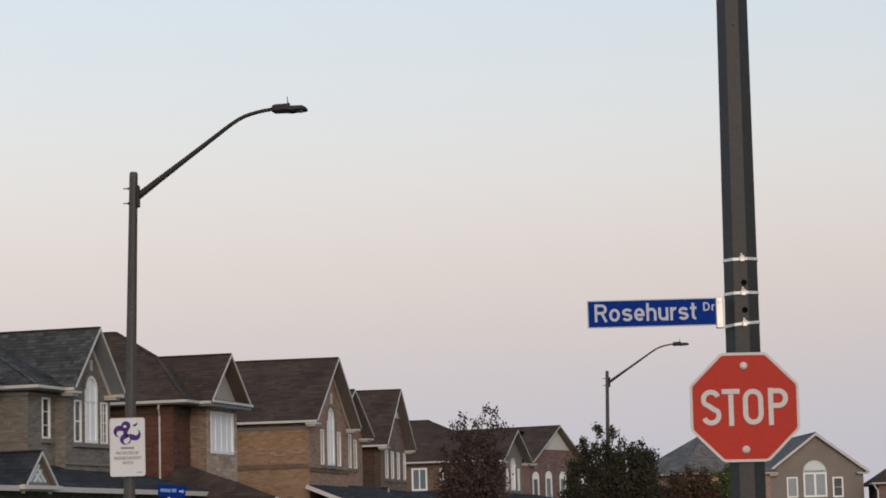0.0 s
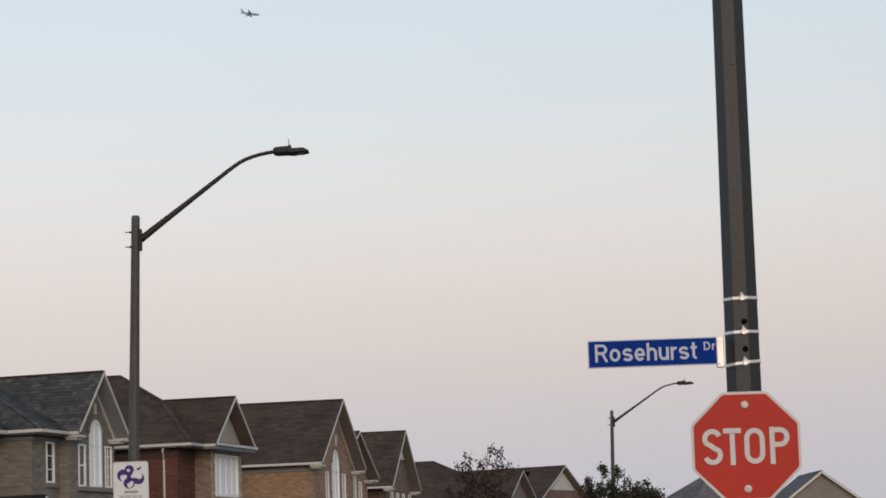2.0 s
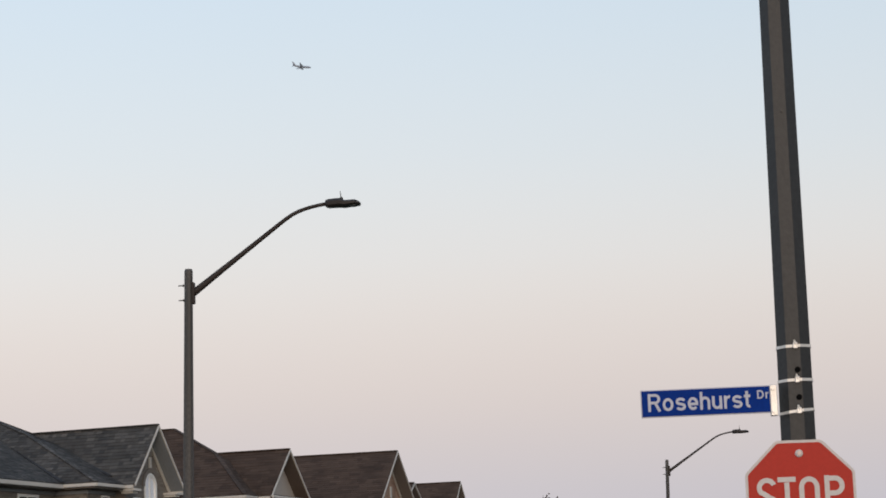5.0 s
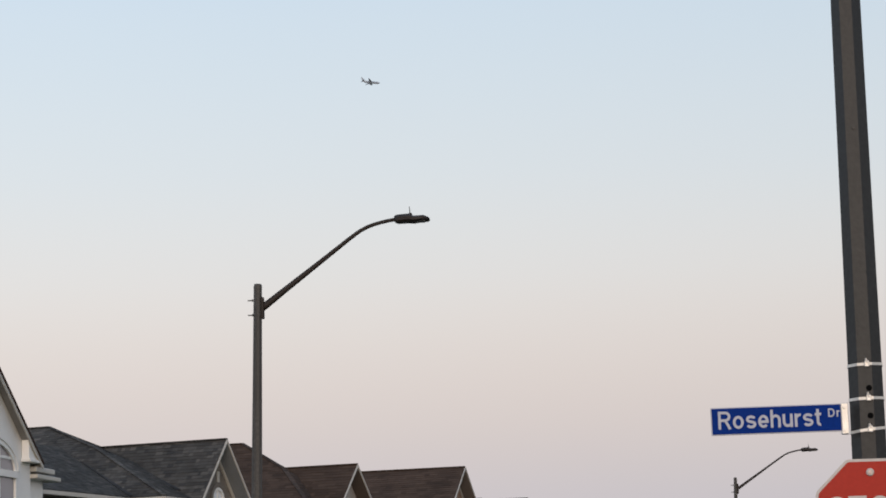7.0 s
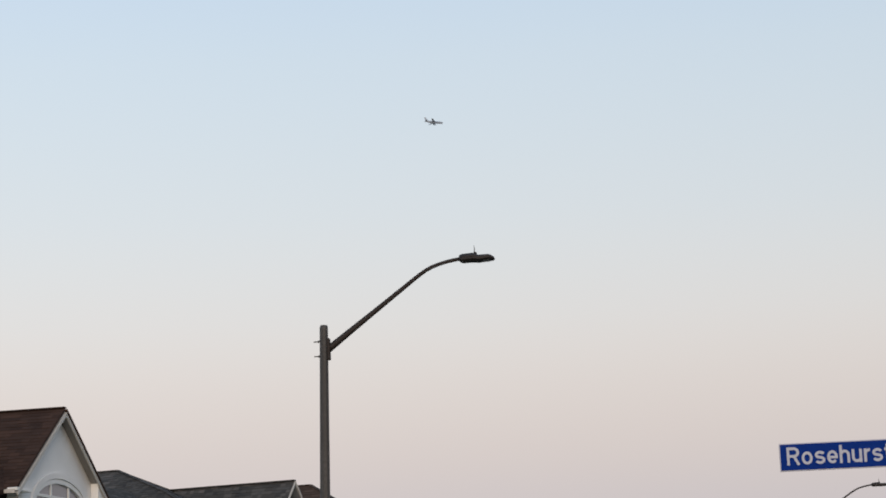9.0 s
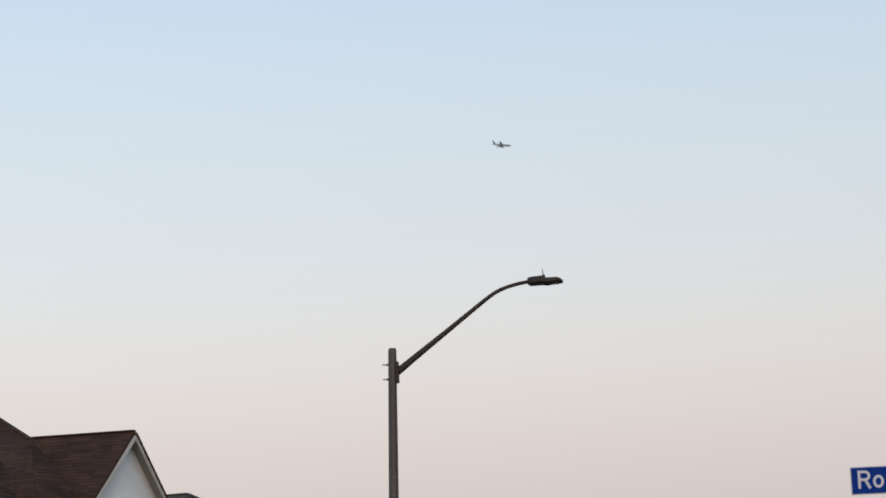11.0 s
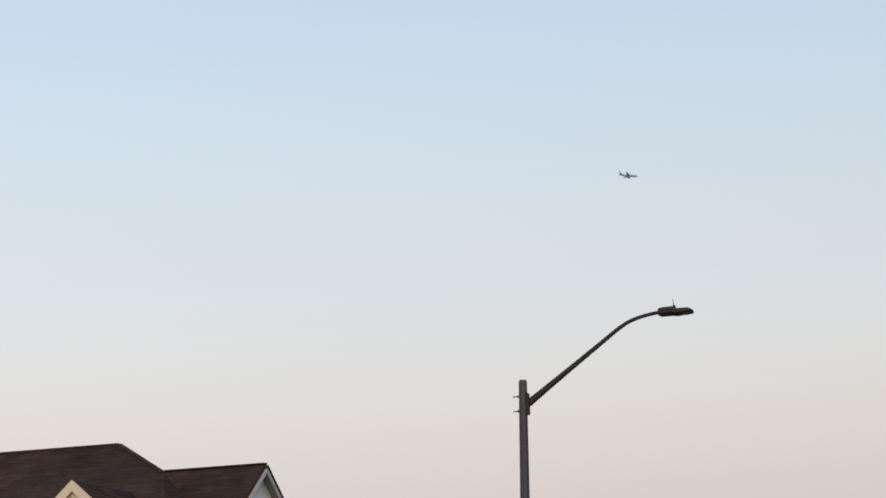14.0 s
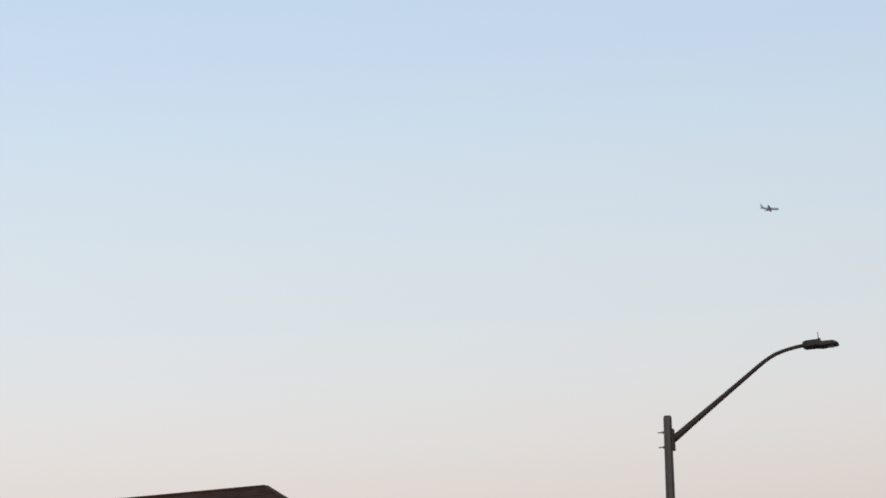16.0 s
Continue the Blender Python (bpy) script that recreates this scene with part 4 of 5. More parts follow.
part("arrow_shaft", box(0.14, 0.21, -0.008, -0.0045, -0.008, 0.022), SIGN_LETTER, plate)
bm = bmesh.new()
bm.faces.new([bm.verts.new(p) for p in ((0.20, -0.006, 0.055), (0.20, -0.006, -0.04), (0.245, -0.006, 0.007))])
bmesh.ops.solidify(bm, geom=bm.faces[:], thickness=0.002)
part("arrow_head", bm, SIGN_LETTER, plate)


# ---- houses ----
def vent(house, u, v, z):
    part("roof_vent", box(u - 0.26, u + 0.26, v - 0.26, v + 0.26, z - 0.2, z + 0.19, bevel=0.04), BLACK, house)


# white stucco house, the nearest
h = place_house("house", -12.75, 49.8, 8, "white stucco two-storey house with a rust-brown shingle roof")
part("wall", panel([[(0.05, -0.2), (4.79, -0.2), (4.79, 6.31), (2.25, 8.04), (0.05, 6.54)], hole(0.80, 3.92, 4.2, 6.60, 0.68)], on_wall("front", 0.2), 0, -0.25), STUCCO, h)
part("wall", panel([[(0.45, -0.2), (3.0, -0.2), (3.0, 6.2), (0.45, 6.2)]], on_wall("side", 4.79), 0, 0.25), STUCCO, h)
gable(h, -0.54, 5.04, 0.0, 2.6, 6.2, 8.15, ROOF_RUST, TRIM, deep=0.2, ret=0, rake=0.075, under=SOFFIT_GREY, drop=0.095, single=lambda u, v, z: u < 2.25)
part("drip_edge", add_board(bmesh.new(), (5.04, -0.03, 6.175), (2.25, -0.03, 8.125), 0.05, 0.05), ROOF_RUST, h)
window(h, "front", 0.2, 0.80, 3.92, 4.2, 6.60, 0.68, bars=(0.345, 0.675), rails=(0.34, 0.83), pane=GLASS_MAUVE, hood=STUCCO, edge=0.1)
part("transom", panel([[(0.82, 5.76), (3.90, 5.76), (3.90, 5.91), (0.82, 5.91)]], on_wall("front", 0.2), 0.05, -0.03), STUCCO, h)
walls(h, 4.79, 5.85, 0.3, 9.0, 5.95, STUCCO, STUCCO)
for side_pts in ([(4.25, 6.22), (4.90, 6.22), (4.90, 6.24), (4.25, 6.66)], [(0.25, 6.22), (0.25, 6.66), (-0.40, 6.24), (-0.40, 6.22)]):
    part("boxed_return", panel([side_pts], on_wall("front", 0.02), 0, -0.17), STUCCO, h)
for u in (4.6, -0.15):
    part("eave_return", box(u - 0.4, u + 0.42, -0.03, 0.197, 6.155, 6.217, bevel=0.01), WHITE, h)
part("cornice", box(4.80, 6.0, 0.05, 9.2, 5.97, 6.09, bevel=0.02), TRIM, h)
part("cornice", box(4.80, 6.35, 0.03, 9.4, 5.82, 5.92, bevel=0.02), TRIM, h)
walls(h, -2.0, 0.0, 0.7, 11.6, 5.75, STUCCO, CREAM)
# the main roof: near slope, front hip with its valley into the gable, and far slope
pts = [(2.25, 3.54, 8.84), (2.25, 9.6, 8.84), (-2.28, 12.0, 5.9), (-2.28, 0.4, 5.9), (0.93, 1.88, 7.95), (-1.5, 0.7, 6.4), (2.25, 3.0, 8.12), (6.3, 12.0, 5.95), (6.3, 4.2, 5.95), (0.18, 0.58, 6.70), (-0.6, 0.25, 6.16)]
r = roof_sheet("roof", pts, [[3, 5, 4, 0, 1, 2], [5, 9, 6, 0, 4], [3, 10, 9, 5], [0, 6, 8, 7, 1], [2, 1, 7]], 0.08, ROOF_RUST, h, lambda u, v, z: u < 2.25 and z > 7.75)
part("fascia", add_board(bmesh.new(), (-2.28, 12, 5.88), (-2.28, 0.35, 5.88), 0.07, 0.12), TRIM, r)
part("ridge_cap", add_board(bmesh.new(), (2.25, 3.54, 8.865), (2.25, 9.6, 8.865), 0.14, 0.05), ROOF_RUST, r)
part("ridge_cap", add_board(bmesh.new(), (2.25, 3.54, 8.86), (0.93, 1.88, 7.97), 0.14, 0.05), ROOF_RUST, r)
# cream gable on the near side
pts = [(-2.75, 0.2, 5.6), (-2.75, 2.25, 7.465), (-2.75, 4.3, 5.6), (-0.6, 0.2, 5.6), (0.3, 2.25, 7.465), (-0.6, 4.3, 5.6)]
r = roof_sheet("side_gable_roof", pts, [[0, 1, 4, 3], [1, 2, 5, 4]], 0.08, ROOF_RUST, h)
for v, u in ((0.2, -2.79), (4.3, -2.793)):
    part("rake_board", add_board(bmesh.new(), (u, v, 5.58), (u, 2.25, 7.455), 0.06, 0.17), CREAM, r)
part("wall", panel([[(0.6, -0.2), (3.9, -0.2), (3.9, 5.86), (2.25, 7.39), (0.6, 5.86)]], on_wall("side", -2.70), 0, -0.2), CREAM, h)

# grey-roofed house
h = place_house("house", -9.88, 64.5, 18, "buff brick two-storey house with grey shingle roof and arched window")
WL, WC, WR = (0.80, 1.22, 4.46, 5.60), (1.46, 2.20, 4.46, 6.30), (2.40, 2.82, 4.46, 5.60)
walls(h, 0.28, 3.0, 0.45, 4.6, 6.10, BRICK_GREY, BRICK_GREY, 7.48, [hole(*WL), hole(*WC, 0.37), hole(*WR)], single=lambda a, z: z > 4.3)
gable(h, 0.0, 3.04, 0.0, 4.3, 5.9, 7.58, ROOF_GREY, TRIM, ret=0.42, under=SOFFIT_PALE, frieze=True, single=lambda u, v, z: u < 1.52)
# dark strip laid along the valley beside the gable
part("valley_strip", add_board(bmesh.new(), (0.2, 0.776, 6.18), (1.5, 4.0, 7.62), 0.24, 0.05), ROOF_DARK, h)
window(h, "front", 0.45, *WL, pane=GLASS, rails=(0.5,), edge=0.045, sill=False)
window(h, "front", 0.45, *WC, arch=0.37, pane=BLIND_SKY, bars=(0.5,), rails=(0.62,), edge=0.08, sill=False, hood=SOFFIT)
window(h, "front", 0.45, *WR, pane=GLASS, rails=(0.25, 0.5, 0.75), bars=(0.5,), edge=0.045, sill=False, bar=0.012)
part("base_ledge", box(0.22, 3.02, 0.39, 0.437, 3.84, 3.90, bevel=0.01), SOFFIT, h)
part("stone_sill", box(0.72, 2.92, 0.36, 0.447, 4.33, 4.455, bevel=0.01), SOFFIT, h)
part("gable_ornament", box(1.76, 1.88, 0.40, 0.448, 6.44, 6.74, bevel=0.01), TRIM, h)
walls(h, -1.25, 0.28, 0.75, 9.0, 5.76, BRICK_GREY, BRICK_GREY, None, [hole(-0.48, -0.02, 4.53, 5.62)])
window(h, "front", 0.75, -0.48, -0.02, 4.53, 5.62, rails=(0.33, 0.66), edge=0.05, bar=0.012)
walls(h, -6.6, -1.25, 1.7, 7.6, 5.76, BRICK_GREY, BRICK_GREY, None, [hole(-3.25, -2.16, 4.83, 5.61)])
window(h, "front", 1.7, -3.25, -2.16, 4.83, 5.61, bars=(0.5,), rails=(0.33, 0.66), edge=0.07, bar=0.02)
walls(h, 3.0, 3.3, 1.2, 9.0, 5.76, BRICK_GREY, BRICK_GREY)
part("frieze", box(-1.3, 0.25, 0.68, 0.745, 5.64, 5.72), SOFFIT_PALE, h)
part("frieze", box(-1.32, -1.255, 0.68, 1.66, 5.64, 5.72), SOFFIT_PALE, h)
part("frieze", box(-6.65, -1.33, 1.63, 1.695, 5.64, 5.72), SOFFIT_PALE, h)
hip(h, -1.63, 3.5, 0.28, 12.0, 5.9, (1.5, 5.55, 8.25), (1.5, 9.0, 8.25), ROOF_GREY, TRIM, kink=(0.25, 3.32, 7.43), skip=(0.2, 3.3))
wing = roof_sheet("wing_roof", [(-7.0, 1.25, 5.9), (1.45, 1.25, 5.9), (1.45, 4.6, 7.55), (-3.65, 4.6, 7.55), (-7.0, 8.0, 5.9), (1.45, 8.0, 5.9)], [[0, 1, 2, 3], [0, 3, 4], [3, 2, 5, 4]], 0.05, ROOF_GREY, h)
part("fascia", add_board(bmesh.new(), (-7.0, 1.25, 5.88), (-1.66, 1.25, 5.88), 0.07, 0.10), TRIM, wing)
part("fascia", add_board(bmesh.new(), (-7.0, 8.0, 5.88), (-7.0, 1.25, 5.88), 0.07, 0.10), TRIM, wing)
part("soffit", box(-6.95, -1.66, 1.30, 2.0, 5.76, 5.80), SOFFIT, wing)
# dark strip along the valley between wing and main roof
part("valley_strip", add_board(bmesh.new(), (-1.63, 1.25, 5.96), (0.30, 4.19, 7.41), 0.16, 0.06), ROOF_DARK, wing)
# its garage roof with a little glazed pediment
garage = roof_sheet("garage_roof", [(-8.0, -1.53, 3.17), (6.8, -0.9, 3.17), (3.5, 1.7, 4.1), (-6.1, 1.7, 4.15), (-8.0, 3.0, 3.17), (6.8, 1.7, 3.17)], [[0, 1, 2, 3], [0, 3, 4], [1, 5, 2]], 0.08, ROOF_DARK, h)
part("fascia", add_board(bmesh.new(), (-8.0, -1.55, 3.15), (6.8, -0.92, 3.15), 0.07, 0.13), TRIM, garage)
walls(h, -7.6, 6.4, -0.5, 1.7, 3.1, BRICK_GREY, BRICK_GREY)
gable(h, -5.75, -4.12, -1.57, 1.0, 3.2, 4.0, ROOF_DARK, TRIM, deep=0.2, ret=0.15, name="pediment_roof")
part("pediment_panel", panel([[(-5.62, 3.16), (-4.25, 3.16), (-4.935, 3.90)], [(-5.44, 3.24), (-4.43, 3.24), (-4.935, 3.76)]], on_wall("front", -1.47), 0, -0.1), SOFFIT, h)
part("pediment_pane", panel([[(-5.44, 3.24), (-4.43, 3.24), (-4.935, 3.76)]], on_wall("front", -1.47), -0.03, -0.05), GLASS_PALE, h)
for a, b in (((-5.10, 3.25), (-4.72, 3.54)), ((-4.77, 3.25), (-5.15, 3.54)), ((-5.36, 3.25), (-4.84, 3.66)), ((-4.51, 3.25), (-5.03, 3.66))):
    part("lattice_bar", add_board(bmesh.new(), (a[0], -1.465, a[1]), (b[0], -1.465, b[1]), 0.035, 0.03, (0, -1, 0)), WHITE, h)
part("pediment_ledge", box(-5.95, -3.95, -1.64, -1.34, 3.06, 3.16, bevel=0.01), TRIM, h)

# red brick and stone house
h = place_house("house", -6.99, 72.15, 15, "red brick house with stone front wing and brown shingle roof")
WW = (1.04, 3.02, 4.36, 5.64)
# stone wraps this wing; its sides' weaker light is put in as darker brick
walls(h, 0.70, 3.35, 0.45, 4.0, 5.75, STONE, BRICK_DUSK, None, [hole(*WW)], single=lambda a, z: z > 3.4)
window(h, "front", 0.45, *WW, bars=(0.25, 0.5, 0.75), pane=BLIND_SKY, edge=0.09, sill=False)
gable(h, 0.0, 3.46, 0.0, 2.8, 5.9, 7.38, ROOF_BROWN, TRIM, closed=True, ret=0.3, under=SOFFIT_DARK)
part("gable_panel", panel([[(0.12, 5.95), (3.34, 5.95), (1.73, 7.27)]], on_wall("front", 0.42), 0, -0.1), TAUPE_PALE, h)
walls(h, -0.7, 0.70, 0.97, 11.6, 5.76, BRICK_RED, BRICK_RED)
walls(h, 3.35, 3.6, 2.6, 11.6, 5.76, BRICK_RED, BRICK_RED)
hip(h, -1.1, 3.75, 0.4, 12.0, 5.9, (2.0, 3.89, 8.24), (2.0, 9.4, 8.24), ROOF_BROWN, TRIM, kink=(0.85, 2.07, 7.31), skip=(0.6, 3.7))
part("soldier_course", box(-0.745, -0.713, 1.0, 11.5, 5.50, 5.70), BRICK_UMBER_SHADE, h)
part("soldier_course", box(-0.745, 0.69, 0.925, 0.957, 5.50, 5.70), BRICK_UMBER_SHADE, h)
part("downspout", add_tube(bmesh.new(), [(-1.02, 1.28, 5.78), (-1.02, 1.30, 5.66), (-0.76, 1.37, 5.42), (-0.76, 1.37, 0.1)], [0.032] * 4, 8), TRIM, h)
porch = roof_sheet("porch_roof", [(-1.9, -2.6, 2.95), (0.3, -2.4, 2.74), (3.35, 0.40, 3.52), (0.9, 0.40, 3.72), (-0.5, 0.75, 4.02), (-1.9, 1.6, 3.0)], [[0, 1, 2, 3, 4], [0, 4, 5]], 0.1, ROOF_BROWN, h)
part("fascia", add_board(bmesh.new(), (-1.9, -2.63, 2.93), (0.3, -2.43, 2.72), 0.07, 0.14), TRIM, porch)
walls(h, -1.5, 0.1, -2.1, 0.4, 2.7, BRICK_RED, BRICK_RED)

# tan brick house with two front gables
h = place_house("house", -4.55, 85.06, 11, "tan brick two-storey house with two steep brown-roofed gables")
W3 = ((2.16, 2.62, 4.38, 5.65), (3.16, 4.20, 4.38, 6.50), (4.70, 5.18, 4.38, 5.65))
walls(h, 0.45, 6.3, 0.45, 11.5, 6.12, BRICK_BROWN, BRICK_TAN, 8.18, [hole(*W3[0]), hole(*W3[1], 0.5), hole(*W3[2])], side_single=lambda a, z: z > 4.9 and a < 5)
window(h, "front", 0.45, *W3[0], edge=0.055, pane=GLASS)
# the arched pane's sky reflection is its white base colour
window(h, "front", 0.45, *W3[1], arch=0.5, bars=(0.5,), rails=(0.62,), edge=0.09, pane=BLIND_SKY, hood=BRICK_BROWN)
window(h, "front", 0.45, *W3[2], edge=0.055, pane=GLASS)
part("gable_ornament", box(3.72, 3.92, 0.40, 0.448, 6.62, 7.02, bevel=0.01), TRIM, h)
gable(h, 0.0, 6.7, 0.0, 12.0, 5.9, 8.28, ROOF_BROWN, TRIM, ret=0.6, frieze=True)
part("frieze", box(0.39, 0.437, 0.46, 11.4, 5.60, 5.70), SOFFIT_PALE, h)
part("brick_band", box(0.40, 0.437, 0.46, 11.4, 4.22, 4.38), BRICK_TAN_DARK, h)
part("brick_band", box(0.42, 6.3, 0.405, 0.447, 4.10, 4.26), BRICK_TAN_DARK, h)
W3B = ((8.55, 8.98, 4.42, 5.72), (9.42, 9.92, 4.42, 5.55))
walls(h, 6.3, 10.9, 0.95, 11.4, 6.40, BRICK_BROWN, BRICK_TAN, 7.25, [hole(*w) for w in W3B])
for w in W3B:
    window(h, "front", 0.95, *w, edge=0.055, pane=GLASS)
gable(h, 4.8, 11.12, 0.5, 11.5, 5.72, 7.39, ROOF_BROWN, TRIM, ret=0.8)
low = roof_sheet("garage_roof", [(-0.3, -2.4, 2.48), (11.8, -2.4, 2.48), (11.8, 0.6, 3.72), (0.5, 0.6, 3.70), (0.42, 0.35, 3.60), (-0.3, 0.35, 3.60)], [[0, 1, 2, 3, 4, 5]], 0.1, ROOF_DARK, h)
part("fascia", add_board(bmesh.new(), (-0.33, 0.35, 3.62), (-0.33, -2.4, 2.50), 0.07, 0.14), TRIM, low)
part("fascia", add_board(bmesh.new(), (-0.3, -2.43, 2.48), (11.8, -2.43, 2.48), 0.07, 0.15), TRIM, low)
walls(h, 0.2, 11.4, -2.0, 0.45, 2.45, BRICK_BROWN, BRICK_TAN)

# brown brick house with four narrow windows
h = place_house("house", -2.7, 108.6, 10, "brown brick house with a steep gable and four narrow windows")
W4 = [(1.55, 2.15, 4.42, 5.68), (2.86, 3.46, 4.42, 5.68), (4.26, 4.84, 4.42, 5.68), (5.74, 6.30, 4.42, 5.68)]
# the flank's brick is darkened to hold the neighbouring house's shade
walls(h, 0.5, 6.5, 0.45, 11.5, 6.15, BRICK_DUSK, BRICK_UMBER_SHADE, 8.42, [hole(*w) for w in W4])
for w in W4:
    window(h, "front", 0.45, *w, edge=0.07, pane=GLASS)
gable(h, 0.0, 6.7, 0.0, 12.0, 5.9, 8.52, ROOF_BROWN, TRIM, ret=0.6)
part("triangle_vent", panel([[(3.7, 7.25), (5.0, 7.25), (4.3, 7.85)]], on_wall("front", 0.45), 0.05, 0.003), WHITE, h)
low = roof_sheet("garage_roof", [(-1.2, -3.2, 2.9), (9.0, -3.2, 2.9), (9.0, 0.45, 3.9), (0.6, 0.45, 3.9), (-1.2, 1.0, 2.9)], [[0, 1, 2, 3], [0, 3, 4]], 0.1, ROOF_DARK, h)
gable(h, -2.0, -1.2, -0.3, 0.4, 3.40, 3.92, ROOF_DARK, TRIM, deep=0.2, ret=0.15, name="pediment_roof")
walls(h, -0.8, 8.6, -2.8, 0.45, 2.8, BRICK_BROWN, BRICK_BROWN)

# hip-roofed brown house with a front gable, behind the red tree
h = place_house("house", 3.08, 134.0, 16, "brown brick house with dark hipped roof and slim gable")
W5 = ((2.03, 2.45, 4.25, 5.45), (3.05, 3.95, 4.25, 5.95), (4.52, 4.95, 4.25, 5.5))
walls(h, 0.6, 5.7, 0.45, 5.0, 6.10, TAUPE, BRICK_PINK, 7.52, [hole(*W5[0]), hole(*W5[1], 0.4), hole(*W5[2])])
window(h, "front", 0.45, *W5[0], edge=0.1)
window(h, "front", 0.45, *W5[1], arch=0.4, bars=(0.5,), edge=0.1, pane=BLIND_SKY, hood=TRIM)
window(h, "front", 0.45, *W5[2], edge=0.1)
gable(h, 0.0, 6.3, 0.0, 5.2, 5.9, 7.62, ROOF_BROWN, TRIM, ret=0.8)
SW = ((4.22, 5.12, 4.3, 5.55), (3.28, 3.50, 4.6, 5.5))
walls(h, -0.8, 0.6, 0.9, 12.0, 5.76, BRICK_TAN_DARK, BRICK_TAN_DARK, None, (), [hole(*w) for w in SW])
window(h, "side", -0.8, *SW[0], bars=(0.5,), edge=0.1, pane=GLASS_TEAL, sill=False)
window(h, "side", -0.8, *SW[1], edge=0.06, sill=False)
walls(h, 5.7, 6.4, 0.95, 12.0, 5.76, BRICK_PINK, BRICK_PINK)
hip(h, -1.2, 6.8, 0.4, 12.4, 5.9, (3.0, 5.24, 8.36), (3.0, 9.0, 8.36), ROOF_BROWN, TRIM, kink=(1.2, 3.3, 7.55), skip=(0.5, 6.0))
vent(h, 2.1, 6.5, 7.88)
roof_sheet("porch_roof", [(-2.0, -2.6, 3.4), (9.0, -2.6, 3.4), (9.0, 0.45, 4.05), (0.6, 0.45, 4.05), (-2.0, 1.2, 3.4)], [[0, 1, 2, 3], [0, 3, 4]], 0.1, ROOF_DARK, h)
walls(h, -1.6, 8.6, -2.2, 0.45, 3.3, BRICK_PINK, BRICK_PINK)
roof_sheet("side_porch_roof", [(-2.6, 1.5, 3.9), (-0.8, 1.5, 4.28), (-0.8, 8.0, 4.28), (-2.6, 8.0, 3.9)], [[0, 1, 2, 3]], 0.1, ROOF_DARK, h)
walls(h, -2.4, -0.8, 1.8, 7.8, 3.8, BRICK_PINK, BRICK_PINK)

# rose brick house with a wide gable and three arched windows
h = place_house("house", 4.74, 136.11, 30, "rose-brown brick house with wide gable and three arched windows")
h.matrix_world = pose(4.74 * 1.1, 136.11 * 1.1, -0.16, 0, 0, 60) @ Matrix.Scale(1.1, 4)
W7 = [(0.56, 1.32, 3.7, 5.25), (2.12, 2.90, 3.7, 5.3), (3.86, 4.66, 3.7, 5.3)]
walls(h, 0.25, 6.5, 0.4, 8.9, 5.85, BRICK_PINK, BRICK_PINK, 7.8, [hole(*w, 0.3) for w in W7])
for w in W7:
    window(h, "front", 0.4, *w, arch=0.3, edge=0.1, pane=GLASS if w is W7[0] else GLASS_TEAL)
    part("arch_panel", panel([ring(w[0] + 0.1, w[1] - 0.1, w[3] - 0.42, w[3] - 0.1, 0.2)], on_wall("front", 0.4), 0.0, -0.020), WHITE, h)
    part("keystone", panel([[((w[0] + w[1]) / 2 - 0.09, w[3] + 0.1), ((w[0] + w[1]) / 2 + 0.09, w[3] + 0.1), ((w[0] + w[1]) / 2 + 0.12, w[3] + 0.42), ((w[0] + w[1]) / 2 - 0.12, w[3] + 0.42)]], on_wall("front", 0.4), 0.04, 0.0), TAUPE, h)
gable(h, 0.0, 6.74, 0.0, 9.0, 5.8, 7.9, ROOF_BROWN, TRIM, deep=0.4, ret=0.5)
part("gable_panel", panel([[(2.1, 6.52), (5.1, 6.52), (3.6, 7.62)]], on_wall("front", 0.4), 0.05, 0.003), TRIM, h)
vent(h, 2.6, 2.3, 7.45)

# brown stucco house at the bend, facing the street end
h = place_house("house", 23.53, 179.52, 88, "taupe stucco house with wide gable and arched window")
W8 = ((1.39, 2.21, 4.0, 5.5), (2.63, 4.37, 4.0, 6.70), (4.79, 5.58, 3.95, 5.44))
walls(h, 0.15, 7.1, 0.4, 9.6, 6.02, TAUPE, TAUPE, 8.64, [hole(*W8[0]), hole(*W8[1], 0.87), hole(*W8[2])])
window(h, "front", 0.4, *W8[0], edge=0.1, pane=GREY_BLIND)
window(h, "front", 0.4, 2.63, 4.37, 4.0, 5.80, bars=(0.5,), edge=0.13, pane=GREY_BLIND, bar=0.075)
window(h, "front", 0.4, 2.63, 4.37, 5.804, 6.70, arch=0.866, edge=0.045, pane=GLASS_PALE, frame_mat=TRIM, sill=False)
window(h, "front", 0.4, *W8[2], edge=0.11, rails=(0.5,), pane=DARK_PANE, bar=0.015)
part("gable_ornament", box(3.4, 3.7, 0.34, 0.397, 7.05, 7.4), TAUPE, h)
gable(h, -0.25, 7.5, 0.0, 10.0, 5.85, 8.74, ROOF_PALE, TRIM, deep=0.4, ret=0.95, rake=0.16, frieze=True)

# grey hip-roofed house behind the small trees
h = place_house("house", 15.6, 163.0, 60, "grey hip-roofed house half hidden behind small trees")
walls(h, 0.4, 7.6, 0.4, 6.0, 5.5, BRICK_BROWN, BRICK_BROWN)
hip(h, 0.0, 8.0, 0.0, 6.4, 5.6, (3.9, 3.1, 8.25), (3.9, 3.3, 8.25), ROOF_PALE, TRIM)
vent(h, 4.6, 1.5, 6.9)

